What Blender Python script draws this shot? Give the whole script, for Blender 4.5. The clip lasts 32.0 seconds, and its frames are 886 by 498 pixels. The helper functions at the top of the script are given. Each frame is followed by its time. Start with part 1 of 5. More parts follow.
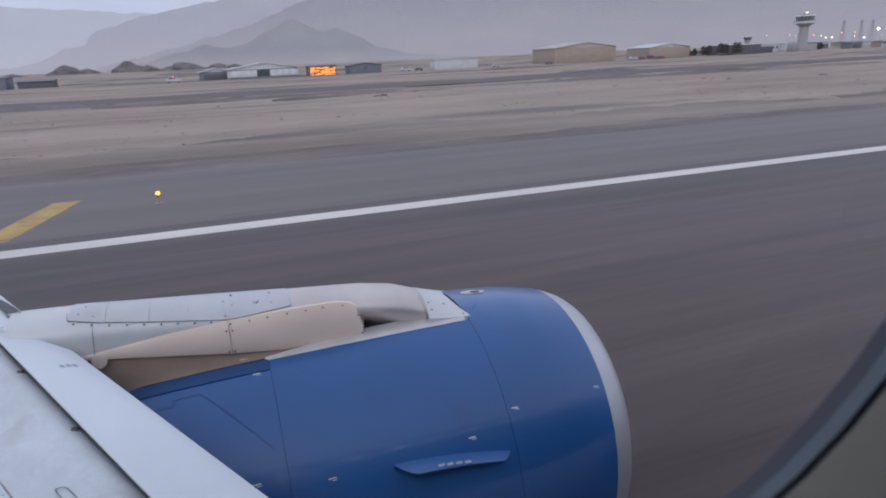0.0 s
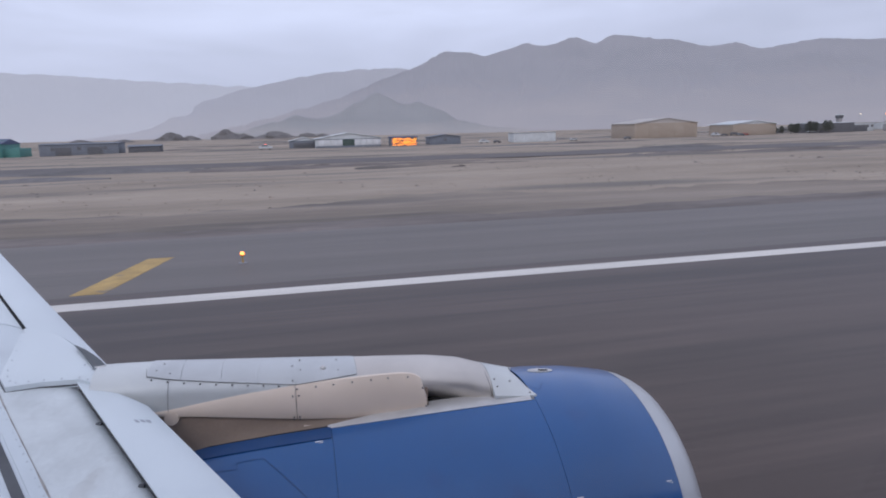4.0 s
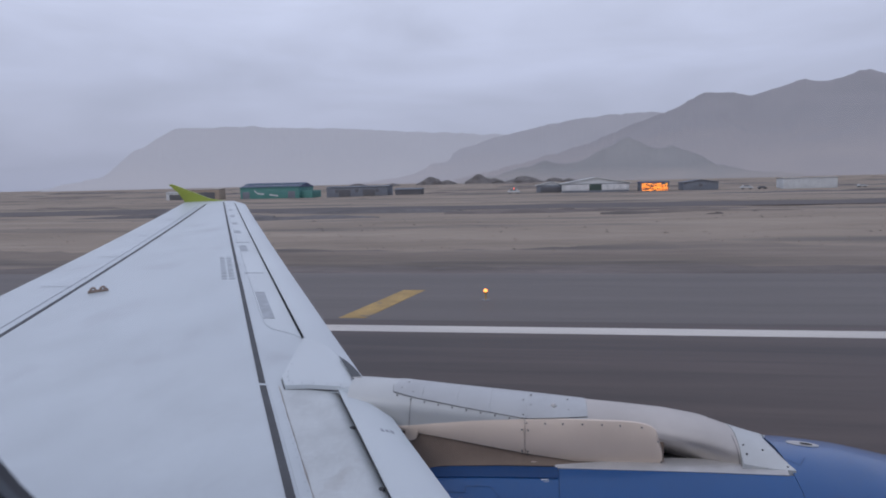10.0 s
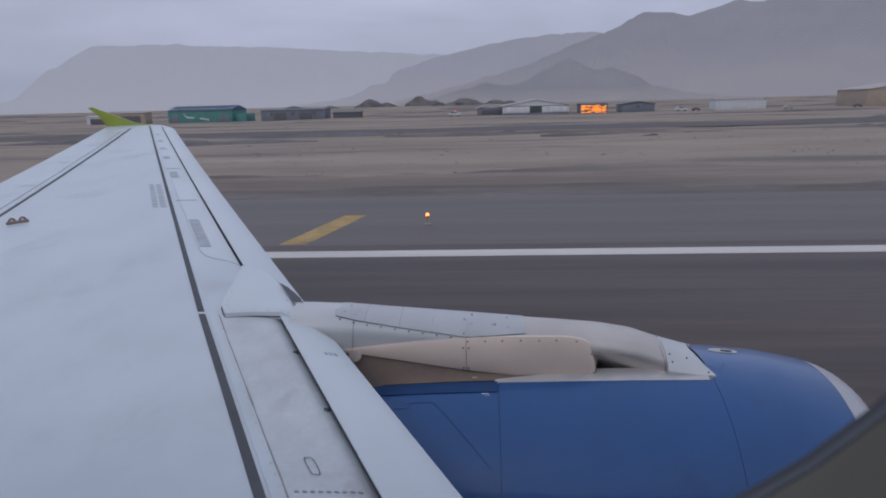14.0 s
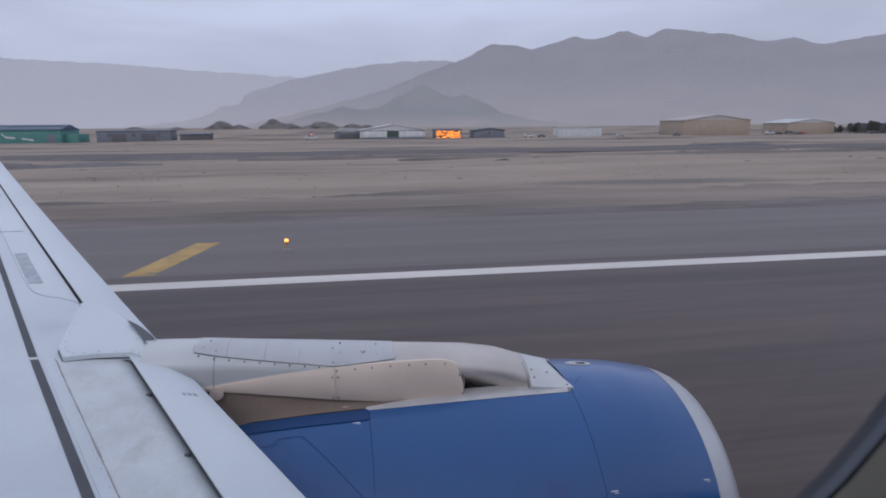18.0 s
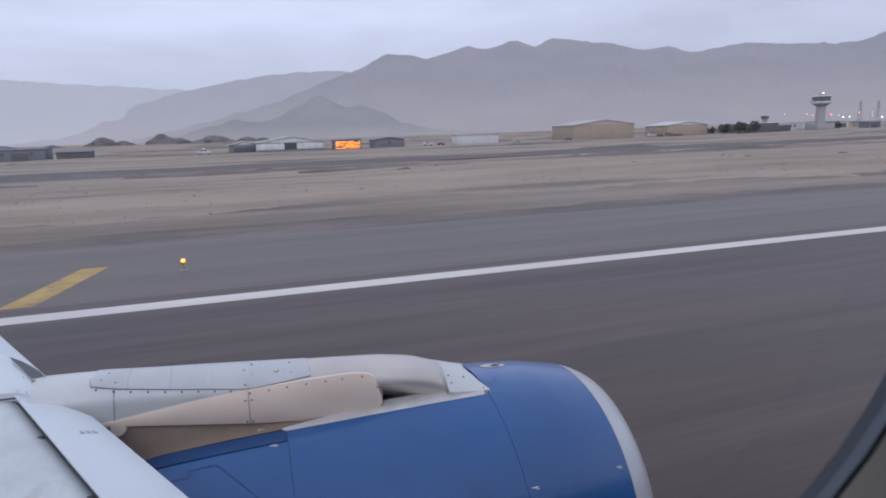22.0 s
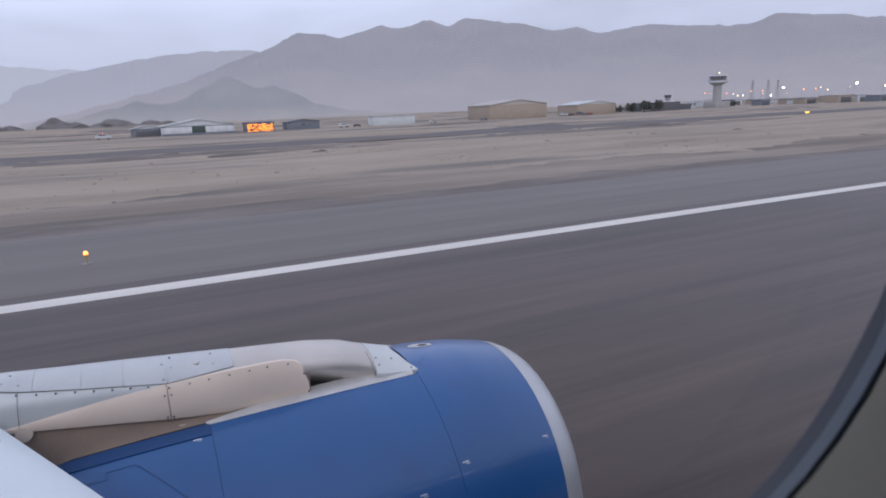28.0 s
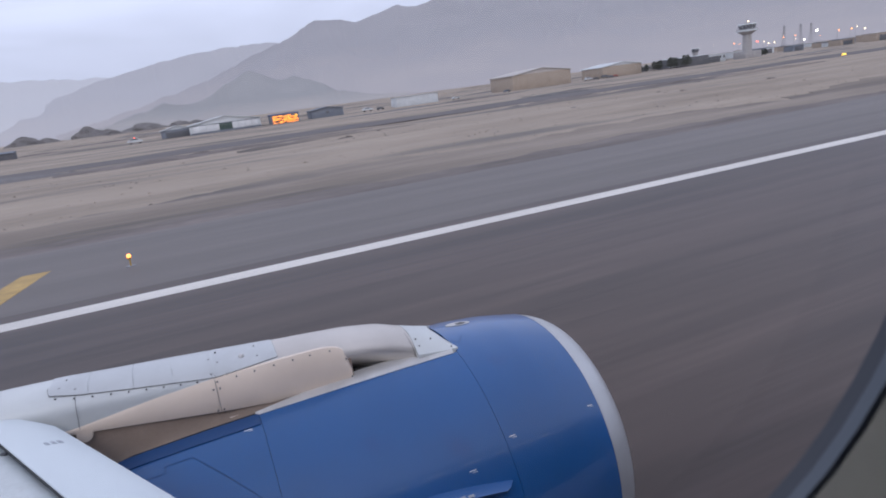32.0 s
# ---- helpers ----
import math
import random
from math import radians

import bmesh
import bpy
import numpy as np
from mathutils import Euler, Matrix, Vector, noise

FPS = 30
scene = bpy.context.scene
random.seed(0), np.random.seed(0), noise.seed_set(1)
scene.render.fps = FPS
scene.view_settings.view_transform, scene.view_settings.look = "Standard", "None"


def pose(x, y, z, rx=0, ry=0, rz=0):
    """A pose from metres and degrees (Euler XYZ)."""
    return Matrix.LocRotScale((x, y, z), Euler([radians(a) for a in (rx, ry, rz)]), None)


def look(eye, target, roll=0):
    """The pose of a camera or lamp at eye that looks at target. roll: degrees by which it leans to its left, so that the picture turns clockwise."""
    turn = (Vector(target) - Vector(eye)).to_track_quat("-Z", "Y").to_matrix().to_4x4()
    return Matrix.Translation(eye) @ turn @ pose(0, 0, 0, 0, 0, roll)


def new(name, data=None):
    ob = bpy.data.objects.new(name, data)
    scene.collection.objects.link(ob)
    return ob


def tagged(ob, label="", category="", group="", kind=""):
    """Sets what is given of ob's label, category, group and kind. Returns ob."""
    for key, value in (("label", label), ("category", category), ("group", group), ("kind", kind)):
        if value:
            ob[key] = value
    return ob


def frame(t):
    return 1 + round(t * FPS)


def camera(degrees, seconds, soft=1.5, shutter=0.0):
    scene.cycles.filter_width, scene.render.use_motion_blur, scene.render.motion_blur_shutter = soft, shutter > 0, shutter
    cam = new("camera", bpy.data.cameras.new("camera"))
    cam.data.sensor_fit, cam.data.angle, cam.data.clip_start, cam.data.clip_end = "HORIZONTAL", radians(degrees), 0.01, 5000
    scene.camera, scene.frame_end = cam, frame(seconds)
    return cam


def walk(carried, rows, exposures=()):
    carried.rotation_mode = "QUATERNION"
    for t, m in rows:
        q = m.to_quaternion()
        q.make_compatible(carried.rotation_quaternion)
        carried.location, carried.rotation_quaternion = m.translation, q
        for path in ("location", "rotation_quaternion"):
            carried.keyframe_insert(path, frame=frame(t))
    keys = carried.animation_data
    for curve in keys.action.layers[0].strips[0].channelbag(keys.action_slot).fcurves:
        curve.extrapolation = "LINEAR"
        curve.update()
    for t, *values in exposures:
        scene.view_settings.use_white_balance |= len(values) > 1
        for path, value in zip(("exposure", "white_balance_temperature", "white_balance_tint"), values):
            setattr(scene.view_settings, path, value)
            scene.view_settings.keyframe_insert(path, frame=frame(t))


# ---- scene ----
cam = camera(70.17, 32.0, 1.9)
cam.data.dof.use_dof, cam.data.dof.focus_distance, cam.data.dof.aperture_fstop = True, 14.0, 22.0
PATH = [
    (0, pose(-0.0027, 0.0436, 4.5985, 72.94, 2.29, -20.35)),
    (0.5, pose(0.0035, 0.0380, 4.6018, 77.88, 2.28, -21.07)),
    (1, pose(-0.0023, 0.0358, 4.6006, 78.94, 1.51, -22.59)),
    (1.5, pose(-0.0011, 0.0430, 4.5878, 79.48, -0.14, -23.31)),
    (2, pose(0.0054, 0.0457, 4.5949, 79.26, -0.42, -21.68)),
    (2.5, pose(0.0101, 0.0447, 4.6023, 79.30, 0.55, -18.95)),
    (4.5, pose(0.0210, 0.0486, 4.6394, 79.64, 1.14, -11.95)),
    (5, pose(0.0207, 0.0449, 4.6404, 80.73, 0.72, -10.30)),
    (5.5, pose(0.0181, 0.0363, 4.6368, 82.92, -0.05, -8.46)),
    (6, pose(0.0155, 0.0340, 4.6254, 84.01, -0.04, -7.32)),
    (6.5, pose(0.0186, 0.0342, 4.6146, 82.06, 0.19, -6.75)),
    (7, pose(0.0285, 0.0208, 4.6013, 78.30, 1.76, -5.18)),
    (7.5, pose(0.0256, 0.0280, 4.5839, 77.18, 3.04, -4.87)),
    (8, pose(0.0291, 0.0307, 4.5883, 76.10, 3.82, -3.56)),
    (8.5, pose(0.0225, 0.0299, 4.5953, 78.36, 2.84, -5.63)),
    (9, pose(0.0245, 0.0189, 4.5957, 79.96, 1.41, -4.99)),
    (9.5, pose(0.0270, 0.0182, 4.5996, 82.35, 1.76, 4.29)),
    (10, pose(0.0367, 0.0112, 4.5962, 83.89, 1.28, 8.54)),
    (10.5, pose(0.0395, 0.0105, 4.5922, 84.26, 0.44, 7.26)),
    (11, pose(0.0475, 0.0111, 4.5855, 83.90, 0.27, 6.82)),
    (11.5, pose(0.0397, 0.0120, 4.5858, 83.22, -0.19, 6.44)),
    (12, pose(0.0393, 0.0094, 4.5893, 79.10, -0.20, 6.01)),
    (12.5, pose(0.0421, 0.0099, 4.5913, 77.60, 0.21, 5.44)),
    (13, pose(0.0443, 0.0140, 4.5878, 77.62, 0.83, 4.56)),
    (13.5, pose(0.0426, 0.0154, 4.5914, 77.49, 1.16, 3.66)),
    (14, pose(0.0471, 0.0249, 4.5855, 76.91, 1.41, 3.19)),
    (14.5, pose(0.0493, 0.0229, 4.5886, 77.03, 1.87, 3.32)),
    (16.5, pose(0.0355, 0.0254, 4.5828, 78.96, -0.07, 2.89)),
    (17, pose(0.0306, 0.0212, 4.5935, 79.27, -0.55, -1.37)),
    (17.5, pose(0.0178, 0.0188, 4.6023, 79.30, 0.28, -5.25)),
    (18, pose(0.0111, 0.0154, 4.6077, 78.83, 0.44, -9.45)),
    (18.5, pose(0.0078, 0.0171, 4.6128, 78.68, 0.20, -11.61)),
    (19, pose(-0.0033, 0.0179, 4.6080, 78.59, 0.23, -11.46)),
    (19.5, pose(-0.0102, 0.0127, 4.6100, 79.64, -0.09, -12.36)),
    (20, pose(-0.0083, 0.0130, 4.6094, 79.45, -0.08, -12.91)),
    (20.5, pose(-0.0050, 0.0153, 4.6141, 79.47, 0.18, -14.73)),
    (21, pose(0.0062, 0.0109, 4.6330, 79.43, 0.98, -16.38)),
    (21.5, pose(-0.0146, 0.0109, 4.6217, 80.08, 1.83, -17.86)),
    (22, pose(-0.0245, 0.0169, 4.6145, 79.47, 1.83, -18.42)),
    (22.5, pose(-0.0280, 0.0204, 4.6189, 78.50, 0.64, -19.86)),
    (23, pose(-0.0501, 0.0238, 4.6113, 78.89, 0.75, -21.08)),
    (23.5, pose(-0.0553, 0.0211, 4.6072, 79.39, 1.03, -22.25)),
    (24, pose(-0.0580, 0.0215, 4.6074, 78.20, 1.39, -22.88)),
    (24.5, pose(-0.0548, 0.0172, 4.6152, 75.85, 1.05, -23.42)),
    (26.5, pose(-0.0606, 0.0287, 4.5973, 81.11, 2.28, -22.59)),
    (27, pose(-0.0541, 0.0282, 4.5990, 79.98, 2.24, -23.55)),
    (27.5, pose(-0.0511, 0.0301, 4.6036, 78.33, 1.94, -25.08)),
    (28, pose(-0.0420, 0.0298, 4.6101, 77.52, 2.32, -25.87)),
    (28.5, pose(-0.0449, 0.0351, 4.6028, 77.14, 2.23, -25.81)),
    (29, pose(-0.0320, 0.0302, 4.6045, 76.99, 4.27, -25.73)),
    (29.5, pose(-0.0243, 0.0289, 4.6052, 76.37, 6.42, -25.92)),
    (30, pose(-0.0243, 0.0290, 4.6080, 76.19, 7.37, -25.89)),
    (30.5, pose(-0.0198, 0.0309, 4.6130, 76.04, 7.79, -25.63)),
    (31, pose(-0.0196, 0.0295, 4.6158, 76.21, 7.66, -24.99)),
    (31.5, pose(-0.0220, 0.0298, 4.6133, 76.34, 7.33, -24.50)),
    (32, pose(-0.0251, 0.0335, 4.6131, 75.64, 7.23, -23.91)),
]
EXPOSURES = [(0, 0.34), (1, 0.42), (2.5, 0.42), (5, 0.26), (7, 0.09), (9, 0.12), (10, -0.02), (12, -0.18), (14.5, -0.12), (17, 0.0), (19, 0.20), (21, 0.30), (22, 0.36), (24, 0.34), (28, 0.42), (32, 0.52)]
walk(cam, PATH, EXPOSURES)

# The aeroplane stands on the runway with its nose to +x; +y is out of the left-hand windows.

# ---------------------------------------------------------------- world and light
world = bpy.data.worlds.new("dusk_sky")
scene.world = world
world.use_nodes = True
wn, wl = world.node_tree.nodes, world.node_tree.links
wn.clear()


def wnode(kind, **values):
    n = wn.new(kind)
    for k, v in values.items():
        n.inputs[k].default_value = v
    return n


w_out = wnode("ShaderNodeOutputWorld")
w_bg = wnode("ShaderNodeBackground", Strength=1.0)
w_sky = wn.new("ShaderNodeTexSky")
w_sky.sky_type = "NISHITA"
w_sky.sun_disc = False
w_sky.sun_elevation = radians(8)
w_sky.sun_rotation = radians(150)
w_sky.dust_density = 4.0
w_dim = wn.new("ShaderNodeVectorMath")
w_dim.operation = "SCALE"
w_dim.inputs[3].default_value = 0.07
w_tc = wn.new("ShaderNodeTexCoord")
w_sep = wn.new("ShaderNodeSeparateXYZ")
w_ramp = wn.new("ShaderNodeValToRGB")
els = w_ramp.color_ramp.elements
els[0].position, els[0].color = 0.0, (0.41, 0.445, 0.592, 1)
els[1].position, els[1].color = 1.0, (0.488, 0.53, 0.69, 1)
mid = els.new(0.16)
mid.color = (0.546, 0.595, 0.787, 1)
mid = els.new(0.30)
mid.color = (0.682, 0.74, 0.955, 1)
w_map = wn.new("ShaderNodeMapping")
w_map.inputs["Scale"].default_value = (1.0, 1.0, 4.5)
w_cloud = wnode("ShaderNodeTexNoise", Scale=2.3, Detail=7.0, Roughness=0.55, Distortion=0.4)
w_cr = wn.new("ShaderNodeMapRange")
w_cr.inputs[1].default_value, w_cr.inputs[2].default_value = 0.3, 0.72
w_cr.inputs[3].default_value, w_cr.inputs[4].default_value = 0.86, 1.13
w_mul = wn.new("ShaderNodeVectorMath")
w_mul.operation = "SCALE"
w_mix = wn.new("ShaderNodeMix")
w_mix.data_type = "RGBA"
w_mix.inputs[0].default_value = 0.10
wl.new(w_tc.outputs["Generated"], w_sep.inputs[0])
wl.new(w_sep.outputs[2], w_ramp.inputs[0])
wl.new(w_tc.outputs["Generated"], w_map.inputs[0])
wl.new(w_map.outputs[0], w_cloud.inputs["Vector"])
wl.new(w_cloud.outputs[0], w_cr.inputs[0])
wl.new(w_ramp.outputs[0], w_mul.inputs[0])
wl.new(w_cr.outputs[0], w_mul.inputs[3])
wl.new(w_sky.outputs[0], w_dim.inputs[0])
wl.new(w_mul.outputs[0], w_mix.inputs[6])
wl.new(w_dim.outputs[0], w_mix.inputs[7])
wl.new(w_mix.outputs[2], w_bg.inputs[0])
wl.new(w_bg.outputs[0], w_out.inputs[0])

sun = new("sun", bpy.data.lights.new("sun", "SUN"))
sun.data.energy, sun.data.angle, sun.data.color = 0.5, radians(25), (1.0, 0.93, 0.88)
sun.matrix_world = look((0, 0, 50), (30, 52, 0))


# ---------------------------------------------------------------- materials
def material(name, colour, rough=0.6, metal=0.0, scale=6.0, vary=0.15, fine=60.0, bump=0.02, stretch=(1, 1, 1), coat=0.0,
             second=None, patch=0.0, patch_scale=0.5, emit=None, strength=0.0, spec=0.5):
    m = bpy.data.materials.new(name)
    m.use_nodes = True
    n, l = m.node_tree.nodes, m.node_tree.links
    b = n["Principled BSDF"]
    b.inputs["Roughness"].default_value = rough
    b.inputs["Metallic"].default_value = metal
    b.inputs["Coat Weight"].default_value = coat
    b.inputs["Coat Roughness"].default_value = 0.12
    b.inputs["Specular IOR Level"].default_value = spec
    tc = n.new("ShaderNodeTexCoord")
    mp = n.new("ShaderNodeMapping")
    mp.inputs["Scale"].default_value = stretch
    l.new(tc.outputs["Object"], mp.inputs[0])
    big = n.new("ShaderNodeTexNoise")
    big.inputs["Scale"].default_value, big.inputs["Detail"].default_value = scale, 6
    small = n.new("ShaderNodeTexNoise")
    small.inputs["Scale"].default_value, small.inputs["Detail"].default_value = fine, 4
    l.new(mp.outputs[0], big.inputs["Vector"])
    l.new(mp.outputs[0], small.inputs["Vector"])
    mr = n.new("ShaderNodeMapRange")
    mr.inputs[1].default_value, mr.inputs[2].default_value = 0.3, 0.7
    mr.inputs[3].default_value, mr.inputs[4].default_value = 1 - vary, 1 + vary
    l.new(big.outputs[0], mr.inputs[0])
    mr2 = n.new("ShaderNodeMapRange")
    mr2.inputs[1].default_value, mr2.inputs[2].default_value = 0.3, 0.7
    mr2.inputs[3].default_value, mr2.inputs[4].default_value = 1 - vary * 0.4, 1 + vary * 0.4
    l.new(small.outputs[0], mr2.inputs[0])
    mul = n.new("ShaderNodeMath")
    mul.operation = "MULTIPLY"
    l.new(mr.outputs[0], mul.inputs[0])
    l.new(mr2.outputs[0], mul.inputs[1])
    sc = n.new("ShaderNodeVectorMath")
    sc.operation = "SCALE"
    sc.inputs[0].default_value = colour
    if second:
        pn = n.new("ShaderNodeTexNoise")
        pn.inputs["Scale"].default_value, pn.inputs["Detail"].default_value = patch_scale, 5
        l.new(mp.outputs[0], pn.inputs["Vector"])
        pr = n.new("ShaderNodeMapRange")
        pr.interpolation_type = "SMOOTHSTEP"
        pr.inputs[1].default_value, pr.inputs[2].default_value = 0.66 - patch, 0.78 - patch
        l.new(pn.outputs[0], pr.inputs[0])
        mx = n.new("ShaderNodeMix")
        mx.data_type = "RGBA"
        mx.inputs[6].default_value, mx.inputs[7].default_value = (*colour, 1), (*second, 1)
        l.new(pr.outputs[0], mx.inputs[0])
        l.new(mx.outputs[2], sc.inputs[0])
    l.new(mul.outputs[0], sc.inputs[3])
    l.new(sc.outputs[0], b.inputs["Base Color"])
    if bump:
        bp = n.new("ShaderNodeBump")
        bp.inputs["Strength"].default_value, bp.inputs["Distance"].default_value = 0.4, bump
        l.new(small.outputs[0], bp.inputs["Height"])
        l.new(bp.outputs[0], b.inputs["Normal"])
    if emit:
        b.inputs["Emission Color"].default_value = (*emit, 1)
        b.inputs["Emission Strength"].default_value = strength
    return m


def distant(name, colour, haze, share, scale=0.004, rise=260.0):
    """Far backdrop: eroded rock with the air's haze mixed in as a glow."""
    m = bpy.data.materials.new(name)
    m.use_nodes = True
    n, l = m.node_tree.nodes, m.node_tree.links
    b = n["Principled BSDF"]
    b.inputs["Roughness"].default_value = 0.95
    b.inputs["Specular IOR Level"].default_value = 0.0
    tc = n.new("ShaderNodeTexCoord")
    no = n.new("ShaderNodeTexNoise")
    no.inputs["Scale"].default_value, no.inputs["Detail"].default_value, no.inputs["Roughness"].default_value = scale, 3.5, 0.55
    l.new(tc.outputs["Object"], no.inputs["Vector"])
    mx = n.new("ShaderNodeMix")
    mx.data_type = "RGBA"
    mx.inputs[6].default_value = (*[c * 0.5 for c in colour], 1)
    mx.inputs[7].default_value = (*[c * 1.35 for c in colour], 1)
    sharp = n.new("ShaderNodeMapRange")
    sharp.inputs[1].default_value, sharp.inputs[2].default_value = 0.35, 0.65
    l.new(no.outputs[0], sharp.inputs[0])
    l.new(sharp.outputs[0], mx.inputs[0])
    # paler and warmer on the lower slopes, darker towards the crest
    sep = n.new("ShaderNodeSeparateXYZ")
    l.new(tc.outputs["Object"], sep.inputs[0])
    low = n.new("ShaderNodeMath")
    low.operation = "MULTIPLY_ADD"
    low.inputs[1].default_value, low.inputs[2].default_value = 1 / rise, -0.35
    l.new(sep.outputs[2], low.inputs[0])
    add = n.new("ShaderNodeMath")
    add.operation = "ADD"
    l.new(low.outputs[0], add.inputs[0])
    l.new(no.outputs[0], add.inputs[1])
    cover = n.new("ShaderNodeMapRange")
    cover.inputs[1].default_value, cover.inputs[2].default_value = 0.15, 0.75
    l.new(add.outputs[0], cover.inputs[0])
    slope_mix = n.new("ShaderNodeMix")
    slope_mix.data_type = "RGBA"
    slope_mix.inputs[6].default_value = (0.42, 0.335, 0.275, 1)
    l.new(cover.outputs[0], slope_mix.inputs[0])
    l.new(mx.outputs[2], slope_mix.inputs[7])
    l.new(slope_mix.outputs[2], b.inputs["Base Color"])
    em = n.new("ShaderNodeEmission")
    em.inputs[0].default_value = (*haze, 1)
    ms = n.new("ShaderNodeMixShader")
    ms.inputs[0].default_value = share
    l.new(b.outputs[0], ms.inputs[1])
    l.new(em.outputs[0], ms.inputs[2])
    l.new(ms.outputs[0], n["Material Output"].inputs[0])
    return m


WING = material("wing_grey_paint", (0.590, 0.650, 0.690), 0.38, 0, 1.9, 0.065, 25, 0.0004, (1, 0.6, 1), 0.15, (0.540, 0.588, 0.628), 0.08, 1.6)
SLAT = material("slat_pale_paint", (0.64, 0.70, 0.735), 0.36, 0, 2.0, 0.05, 30, 0.0006, (1, 0.4, 1), 0.15)
LEADING = material("worn_leading_panel", (0.590, 0.630, 0.645), 0.45, 0, 5.0, 0.10, 40, 0.0006, (1, 0.8, 1), 0.0, (0.505, 0.525, 0.53), 0.07, 3.4)
GRIME = material("brown_grime_line", (0.34, 0.325, 0.31), 0.7, 0, 8, 0.3, 60, 0)
STRIPE = material("dark_sealant", (0.085, 0.09, 0.10), 0.7, 0, 5, 0.12, 80, 0.001)
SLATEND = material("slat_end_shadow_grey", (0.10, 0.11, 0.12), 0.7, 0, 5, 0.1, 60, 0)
COWLSEAM = material("cowl_joint_shadow", (0.006, 0.042, 0.135), 0.6, 0, 5, 0.1, 60, 0)
# flat black standing in for shade in gaps and openings; also tyre rubber
SHADOWGAP = material("black_tyre_and_gap_shade", (0.02, 0.02, 0.022), 0.8, 0, 5, 0.1, 60, 0)
FENCE = material("lime_green_paint", (0.31, 0.38, 0.06), 0.4, 0, 4, 0.08, 40, 0.0005)
BLUE = material("blue_gloss_paint", (0.007, 0.090, 0.285), 0.36, 0, 1.5, 0.09, 30, 0.0003, (1, 1, 1), 0.55, (0.009, 0.074, 0.245), 0.05, 1.8)
BLUE.node_tree.nodes["Principled BSDF"].inputs["Coat Roughness"].default_value = 0.04
BLUE_TRIM = material("dark_blue_edge", (0.010, 0.060, 0.19), 0.4, 0, 1.5, 0.07, 30, 0.0003)
LIP = material("inlet_lip_metal", (0.54, 0.55, 0.565), 0.42, 0.55, 3, 0.08, 40, 0.0005)
PYLON = material("pylon_white_paint", (0.605, 0.63, 0.635), 0.42, 0, 3, 0.06, 40, 0.0006, (1, 1, 1), 0.05, (0.52, 0.53, 0.54), -0.02, 2.0)
PANEL = material("pylon_panel_grey", (0.535, 0.555, 0.570), 0.38, 0.1, 3, 0.07, 40, 0.0005, (1, 1, 1), 0.05)
NOSE = material("pylon_nose_metal", (0.63, 0.59, 0.555), 0.5, 0.55, 3, 0.08, 50, 0.0006)
BEIGE = material("beige_heat_panel", (0.80, 0.675, 0.57), 0.48, 0, 3, 0.06, 50, 0.0008, (1, 1, 1), 0, (0.69, 0.565, 0.465), 0.05, 3.0)
BROWN = material("dull_brown_finish", (0.27, 0.205, 0.165), 0.6, 0.1, 4, 0.12, 50, 0.001)
BARE = material("bare_aluminium_edge", (0.60, 0.59, 0.58), 0.45, 0.5, 6, 0.1, 60, 0.0005)
RIVET = material("dark_fastener", (0.11, 0.11, 0.115), 0.5, 0.6, 10, 0.1, 60, 0)
MARK = material("white_stencil", (0.72, 0.74, 0.78), 0.6, 0, 10, 0.1, 60, 0)
FAINT = material("faded_stencil", (0.44, 0.48, 0.52), 0.7, 0, 10, 0.15, 60, 0)
INK = material("grey_stencil", (0.36, 0.39, 0.44), 0.7, 0, 10, 0.15, 60, 0)
TITAN = material("dark_titanium", (0.10, 0.095, 0.09), 0.4, 0.8, 6, 0.1, 60, 0.0005)
SKIN = material("fuselage_white_paint", (0.70, 0.72, 0.74), 0.35, 0, 1, 0.05, 30, 0.0005, (1, 1, 1), 0.2)
LINING = material("cabin_lining_plastic", (0.25, 0.250, 0.256), 0.7, 0, 8, 0.05, 150, 0.0005)
SEAL = material("window_rubber_seal", (0.028, 0.034, 0.047), 0.6, 0, 8, 0.1, 100, 0.0005)
RETAINER = material("window_retainer_grey", (0.080, 0.097, 0.122), 0.6, 0, 8, 0.06, 100, 0.0005)
ASPHALT = material("worn_asphalt", (0.072, 0.052, 0.0455), 0.45, 0, 1.1, 0.34, 6, 0.0012, (0.05, 1, 1), 0, (0.053, 0.039, 0.0345), 0.13, 0.45, spec=0.25)
SHOULDER = material("shoulder_asphalt", (0.150, 0.134, 0.126), 0.6, 0, 0.5, 0.17, 6, 0.0015, (0.035, 1, 1), 0, (0.118, 0.106, 0.103), 0.06, 0.25, spec=0.32)
TAXI = material("taxiway_asphalt", (0.155, 0.142, 0.140), 0.9, 0, 0.2, 0.10, 8, 0.008, (0.2, 1, 1), spec=0.2)
WHITE = material("runway_white_paint", (0.66, 0.63, 0.59), 0.7, 0, 0.8, 0.08, 20, 0.001, (0.2, 1, 1))
YELLOW = material("runway_yellow_paint", (0.44, 0.295, 0.105), 0.7, 0, 1.2, 0.2, 20, 0.001, (1, 1, 1), 0, (0.24, 0.19, 0.13), 0.10, 1.3)
SAND = material("desert_sand", (0.350, 0.296, 0.245), 0.95, 0, 0.12, 0.20, 1.1, 0.05, (0.2, 1, 1), 0, (0.170, 0.155, 0.142), 0.14, 0.06, spec=0.1)
ROCK = material("dark_rock", (0.18, 0.172, 0.172), 0.95, 0, 0.08, 0.25, 0.8, 0.3, spec=0.1)
DUST = material("dusty_gravel", (0.265, 0.227, 0.195), 0.95, 0, 0.15, 0.24, 1.6, 0.05, (0.16, 1, 1), 0, (0.145, 0.132, 0.124), 0.15, 0.11, spec=0.1)
